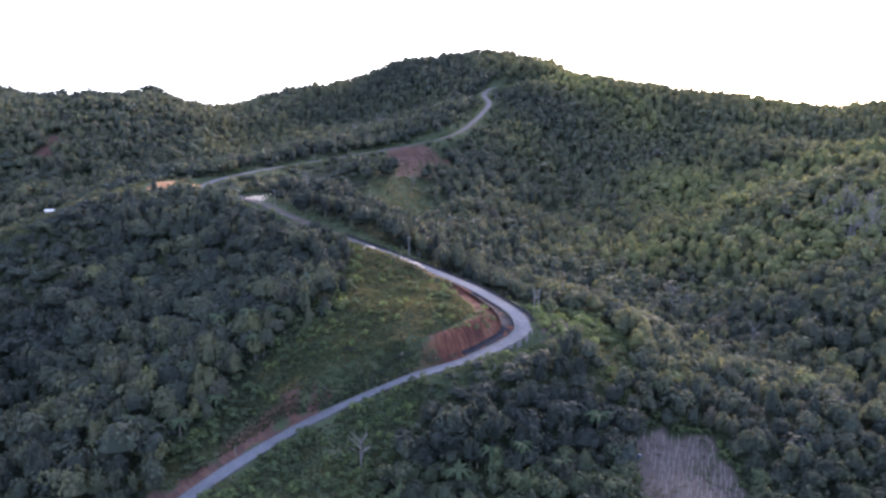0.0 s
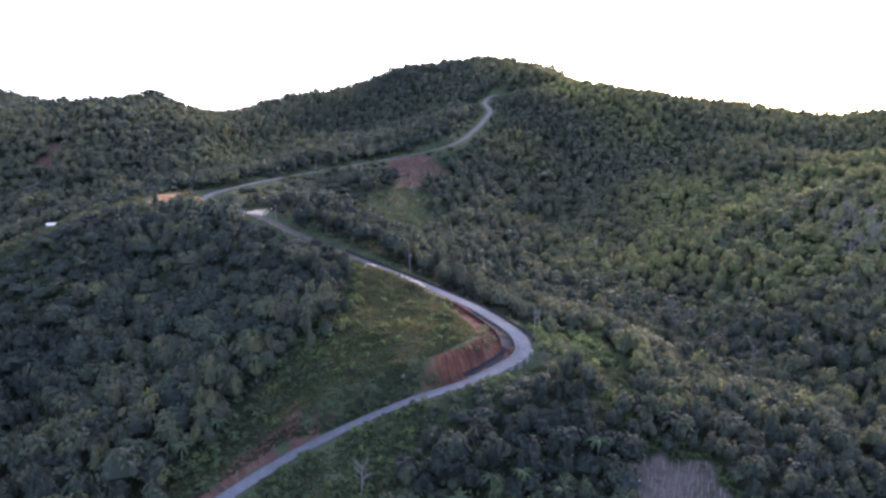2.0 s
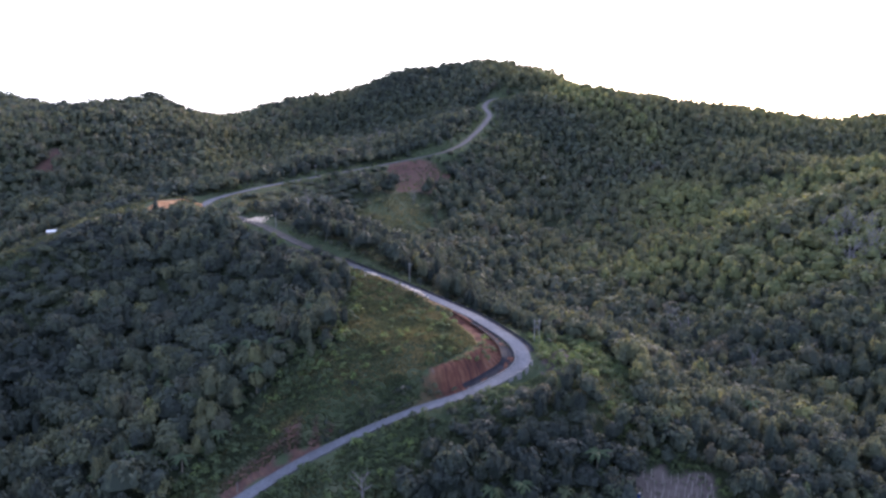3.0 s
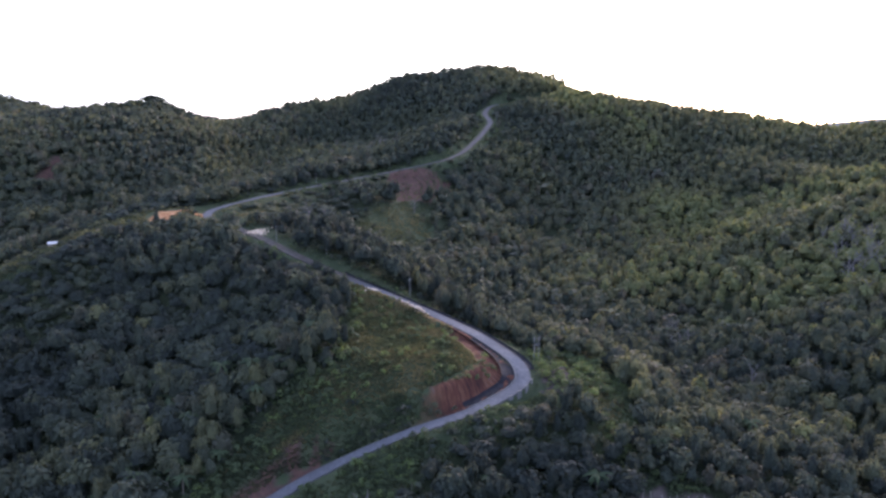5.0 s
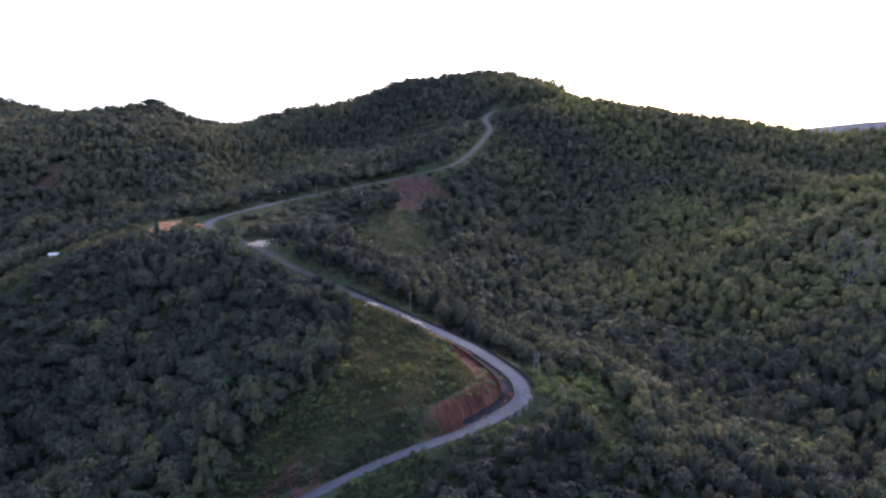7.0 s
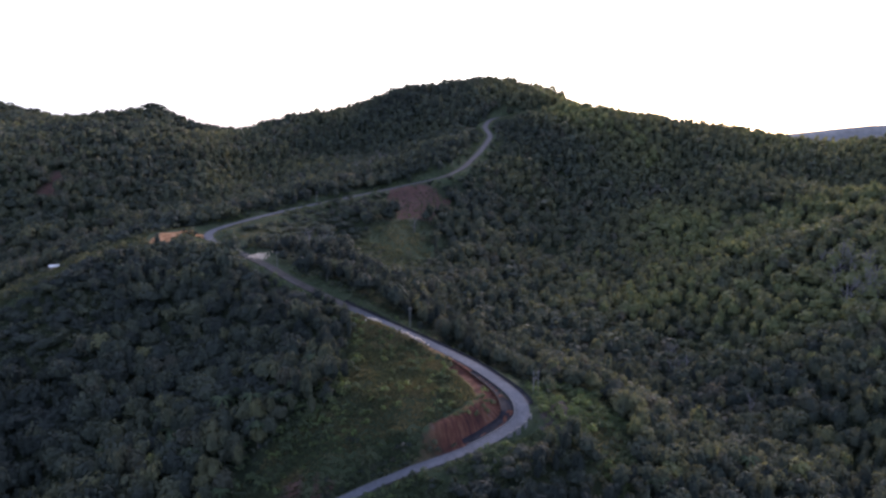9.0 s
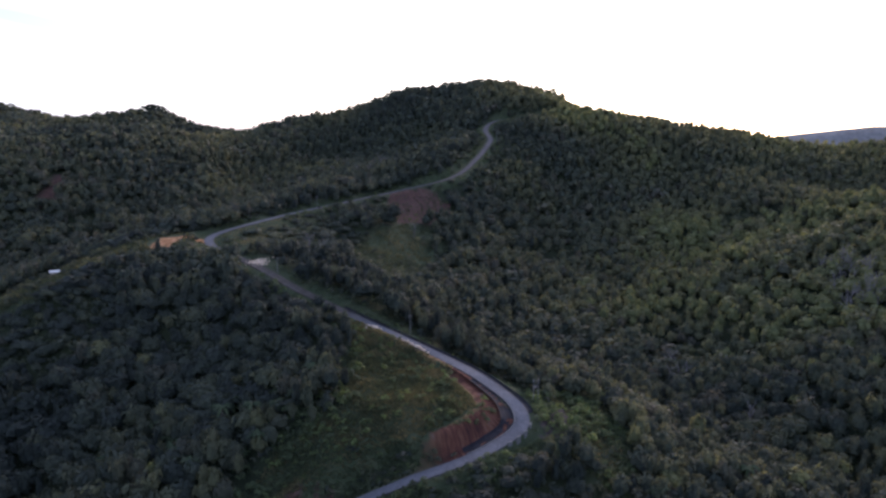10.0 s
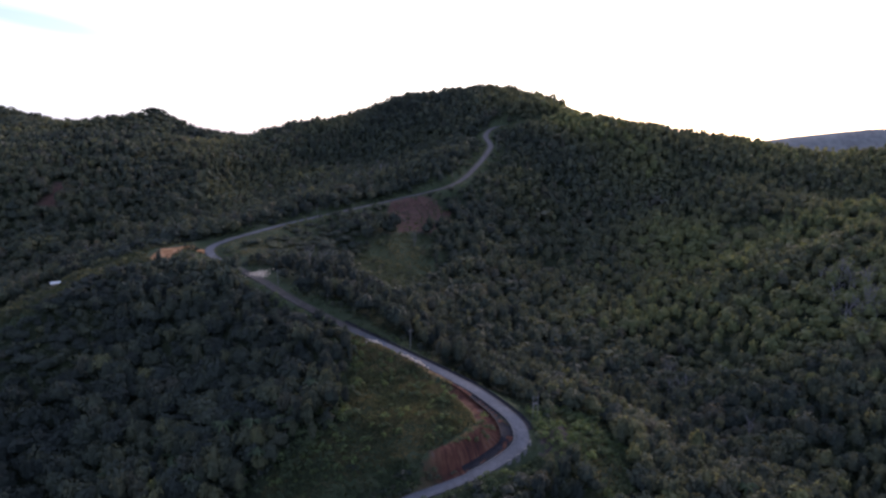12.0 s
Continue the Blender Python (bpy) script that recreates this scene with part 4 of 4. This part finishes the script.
def verge_growth():
    """A ragged hem of shrubs along both sides of the road."""
    r = np.random.default_rng(91)
    k = len(ROAD_LINE)
    pick = np.repeat(np.arange(20, k - 1), 8)
    d = np.gradient(ROAD_LINE[:, :2], axis=0)
    d /= np.linalg.norm(d, axis=1)[:, None]
    off = r.choice([-1, 1], len(pick)) * r.uniform(2.8, 10.5, len(pick))
    x, y = ROAD_LINE[pick, 0] + d[pick, 1] * off, ROAD_LINE[pick, 1] - d[pick, 0] * off
    dist, high, at = near_road(x, y)
    bank = inside(x, y, MEADOW) & (at <= BEND_TO) & ((at > BEND_FROM) | (r.random(len(x)) < 0.12 + 0.5 * (1 - ease(-46, -28, x))))
    bank |= (at > TURN_TWO - 8) & (at < TURN_TWO + 38) & (y < ROAD_LINE[at, 1] + 3)
    bank |= np.hypot(x + 86.5, y - 321) < 10
    keep = (dist > 2.75) & ~bank & (r.random(len(x)) < 0.65 + 0.6 * value_noise(x, y, 10, 92)) & ~inside(x, y, CREST_SAND) & ~inside(x, y, RED_SLIDE)
    x, y = x[keep], y[keep]
    wide = r.uniform(0.5, 1.3, len(x)) * np.where(dist[keep] < 4.4, 0.45, 1.0) * np.where(at[keep] > TURN_TWO, 1.25, 1.0)
    q, which = planted(np.c_[x, y, height(x, y) - 0.1], wide, wide * r.uniform(0.5, 0.9, len(x)), [crown_cards(920 + v, 30, 0.25, 4, 0) for v in range(5)], 93)
    tint = np.clip(0.4 + r.normal(0, 0.25, len(x)), 0, 1)
    tagged(new("undergrowth", cards_mesh("undergrowth", q, tint[which], SHRUB)), "weeds and low shrubs along the road's edges", "undergrowth", kind="stuff")



verge_growth()
BANK_SCRUB = [(-38, 266), (-64, 284), (-84, 306), (-88, 314), (-93, 308), (-78, 288), (-50, 266), (-40, 260)]
low_growth("undergrowth", BANK_SCRUB, 1.8, 56, 0.22, (1.0, 2.4), 87, SHRUB, "rough scrub along the lower edge of the muddy road", 1.2, 3.3)
HEDGE = [(-31, 266), (-27, 235), (-26, 212), (-44, 196), (-54, 182), (-67, 155), (-78, 155), (-66, 187), (-56, 201), (-39, 215), (-41, 240), (-42, 262)]
low_growth("undergrowth", HEDGE, 2.0, 64, 0.2, (0.8, 2.8), 88, SHRUB, "lush green shrubs where the forest meets the grass slope", 0.8, 6.0)


# ---- things by the road ----
def utility_pole(tall=8.5, pair=False):
    thing = new("utility_pole")
    for dx in ((-0.9, 0.9) if pair else (0.0,)):
        bm = bmesh.new()
        rod(bm, (dx, 0, -0.8), (dx, 0, tall), 0.14, 0.10, 8)
        part("pole", bm, PALE_POLE, thing)
    reach = 1.35 if pair else 1.1
    bm = bmesh.new()
    box(bm, -reach, reach, -0.2, -0.1, tall - 0.9, tall - 0.72)
    arm = part("crossarm", bm, METAL, thing)
    for dx in (-reach + 0.15, 0.0, reach - 0.15):
        bm = bmesh.new()
        rod(bm, (dx, -0.15, tall - 0.72), (dx, -0.15, tall - 0.55), 0.035, 0.035, 6)
        rod(bm, (dx, -0.15, tall - 0.55), (dx, -0.15, tall - 0.40), 0.08, 0.05, 6)
        part("insulator", bm, POLE, arm)
    if pair:
        bm = bmesh.new()
        box(bm, -1.0, 1.0, -0.14, 0.14, tall - 3.1, tall - 2.95)
        part("platform", bm, METAL, thing)
        bm = bmesh.new()
        rod(bm, (0, 0, tall - 2.95), (0, 0, tall - 2.2), 0.2, 0.2, 10)
        part("transformer", bm, METAL, thing)
    return tagged(thing, "pair of slender grey utility poles joined by a beam" if pair else "slender grey utility pole with a crossarm beside the road", "utility pole", "utility poles")


twin = utility_pole(9.0, True)
twin.matrix_basis = pose(31, 226.7, at_ground(31, 226.7), 0, 0, 20)
single = utility_pole(8.0)
pole_spots = [(-12.9, 262.0, 40), (-49.5, 292.5, 30), (-73.5, 305.5, 45), (-82, 452, 50), (6, 534, 40), (44, 600, 10)]
for k, (px, py, turn) in enumerate(pole_spots):
    m = pose(px, py, at_ground(px, py), 0, 0, turn)
    if k:
        copy_thing(single, m)
    else:
        single.matrix_basis = m


def marker_post():
    thing = new("marker_post")
    bm = bmesh.new()
    rod(bm, (0, 0, -0.3), (0, 0, 2.4), 0.09, 0.08, 8)
    part("post", bm, POLE, thing)
    bm = bmesh.new()
    rod(bm, (0, 0, 2.4), (0, 0, 2.46), 0.10, 0.06, 8)
    part("cap", bm, POLE, thing)
    return tagged(thing, "slender weathered grey post beside the lower road", "post")


post = marker_post()
post.matrix_basis = pose(-54.7, 174.1, at_ground(-54.7, 174.1), 0, 0, 15) @ Matrix.Scale(1.3, 4)


def parapet_block():
    thing = new("concrete_pier")
    bm = bmesh.new()
    box(bm, -0.22, 0.22, -0.9, 0.9, -3.6, 0.85)
    bmesh.ops.bevel(bm, geom=bm.edges[:], offset=0.04, segments=1, affect="EDGES")
    part("block", bm, POLE, thing)
    return tagged(thing, "tall weathered concrete pier that props the outer edge of the bend", "pier", "road piers")


guard = parapet_block()
d = np.gradient(ROAD_LINE[:, :2], axis=0)
d /= np.linalg.norm(d, axis=1)[:, None]
for k, i in enumerate(range(TIP - 6, TIP + 1, 2)):
    q = ROAD_LINE[i, :2] + np.array((d[i, 1], -d[i, 0])) * (HALF + 0.45)
    m = pose(q[0], q[1], ROAD_LINE[i, 2] - 0.2, 0, 0, math.degrees(math.atan2(-d[i, 0], d[i, 1])))
    if k:
        copy_thing(guard, m)
    else:
        guard.matrix_basis = m


def rubble(px, py, wide, deep, count, seed, label):
    """A low heap of pale broken stones."""
    r = random.Random(seed)
    bm = bmesh.new()
    for _ in range(count):
        ox, oy = r.gauss(0, wide / 3), r.gauss(0, deep / 3)
        size = r.uniform(0.25, 0.8)
        m = Matrix.LocRotScale((ox, oy, at_ground(px + ox, py + oy) + size * 0.15 + max(0, 1.3 - 0.3 * math.hypot(ox, oy))), Euler([r.uniform(0, 6) for _ in range(3)]), (size, size * r.uniform(0.6, 1), size * r.uniform(0.4, 0.8)))
        bmesh.ops.create_icosphere(bm, subdivisions=1, radius=0.7, matrix=m)
    me = bpy.data.meshes.new("rubble_heap")
    bm.to_mesh(me)
    bm.free()
    me.materials.append(RUBBLE)
    ob = new("rubble_heap", me)
    ob.location = (px, py, 0)
    return tagged(ob, label, "rubble", kind="stuff")


rubble(-87.0, 322.5, 7, 6.5, 320, 1, "pale broken stone heaped beside the road")
rubble(-26.5, 259.3, 5, 3.0, 80, 2, "pale gravel spilled at the road's edge")
rubble(-13.3, 250.6, 3.6, 1.8, 40, 3, "pale gravel along the road's edge above the bank")
rubble(-8.6, 247.2, 3.6, 1.8, 40, 5, "pale gravel along the road's edge above the bank")
rubble(0.5, 471, 4, 3, 25, 4, "pale stones below the red landslip")


def hut():
    thing = new("hut")
    bm = bmesh.new()
    box(bm, -2.6, 2.6, -1.9, 1.9, -0.6, 2.3)
    part("wall", bm, WOOD, thing)
    bm = bmesh.new()
    box(bm, 2.6, 4.2, -1.5, 1.5, -0.6, 1.7)
    part("lean_to", bm, BLUE, thing, "blue-painted lean-to")
    bm = bmesh.new()
    for sgn in (-1, 1):
        v = [bm.verts.new(q) for q in ((-3.1, sgn * 2.4, 2.15), (3.1, sgn * 2.4, 2.15), (3.1, 0, 3.3), (-3.1, 0, 3.3))]
        bm.faces.new(v if sgn < 0 else v[::-1])
    bmesh.ops.solidify(bm, geom=bm.faces[:], thickness=0.08)
    part("roof", bm, WHITE_SHEET, thing, "white metal sheet roof")
    bm = bmesh.new()
    box(bm, -0.5, 0.4, -1.96, -1.9, -0.2, 1.8)
    part("door", bm, WOOD, thing)
    bm = bmesh.new()
    box(bm, 1.1, 2.0, -1.96, -1.9, 0.8, 1.6)
    part("window", bm, CABLE, thing)
    return tagged(thing, "small hut with a white sheet roof and blue lean-to", "hut")


cabin = hut()
cabin.matrix_basis = pose(-185.2, 329, at_ground(-185.2, 329) - 0.1, 0, 0, 25) @ Matrix.Scale(0.72, 4)


# ---- the tilled plot ----
def stake():
    thing = new("garden_stake")
    bm = bmesh.new()
    rod(bm, (0, 0, -0.3), (0.03, 0.02, 3.2), 0.075, 0.05, 5)
    part("pole", bm, STAKE, thing)
    return tagged(thing, "thin pale stake standing in the tilled plot", "stake", "garden stakes")


first = stake()
r2 = random.Random(9)
for i in range(8):
    for j in range(9):
        px, py = 52.0 + 2.3 * i + r2.uniform(-0.25, 0.25), 146 + 3.1 * j + r2.uniform(-0.7, 0.7)
        m = pose(px, py, at_ground(px, py), r2.uniform(-9, 9), r2.uniform(-9, 9), 0)
        if i or j:
            copy_thing(first, m)
        else:
            first.matrix_basis = m
low_growth("undergrowth", PLOT, 1.1, 24, 0.3, (0.3, 0.7), 87, SHRUB, "small crop plants between the stakes", 0.8)


def barrel():
    thing = new("barrel")
    bm = bmesh.new()
    for z0, z1, ra, rb in ((0, 0.3, 0.30, 0.33), (0.3, 0.7, 0.33, 0.33), (0.7, 1.0, 0.33, 0.29)):
        rod(bm, (0, 0, z0), (0, 0, z1), ra, rb, 14)
    part("body", bm, BLUE, thing)
    bm = bmesh.new()
    rod(bm, (0, 0, 1.0), (0, 0, 1.07), 0.3, 0.28, 14)
    part("lid", bm, WHITE_SHEET, thing, "white lid")
    return tagged(thing, "blue plastic barrel with a white lid beside the plot", "barrel")


drum = barrel()
drum.matrix_basis = pose(49.1, 164.7, at_ground(49.1, 164.7), 0, 0, 0) @ Matrix.Scale(1.15, 4)
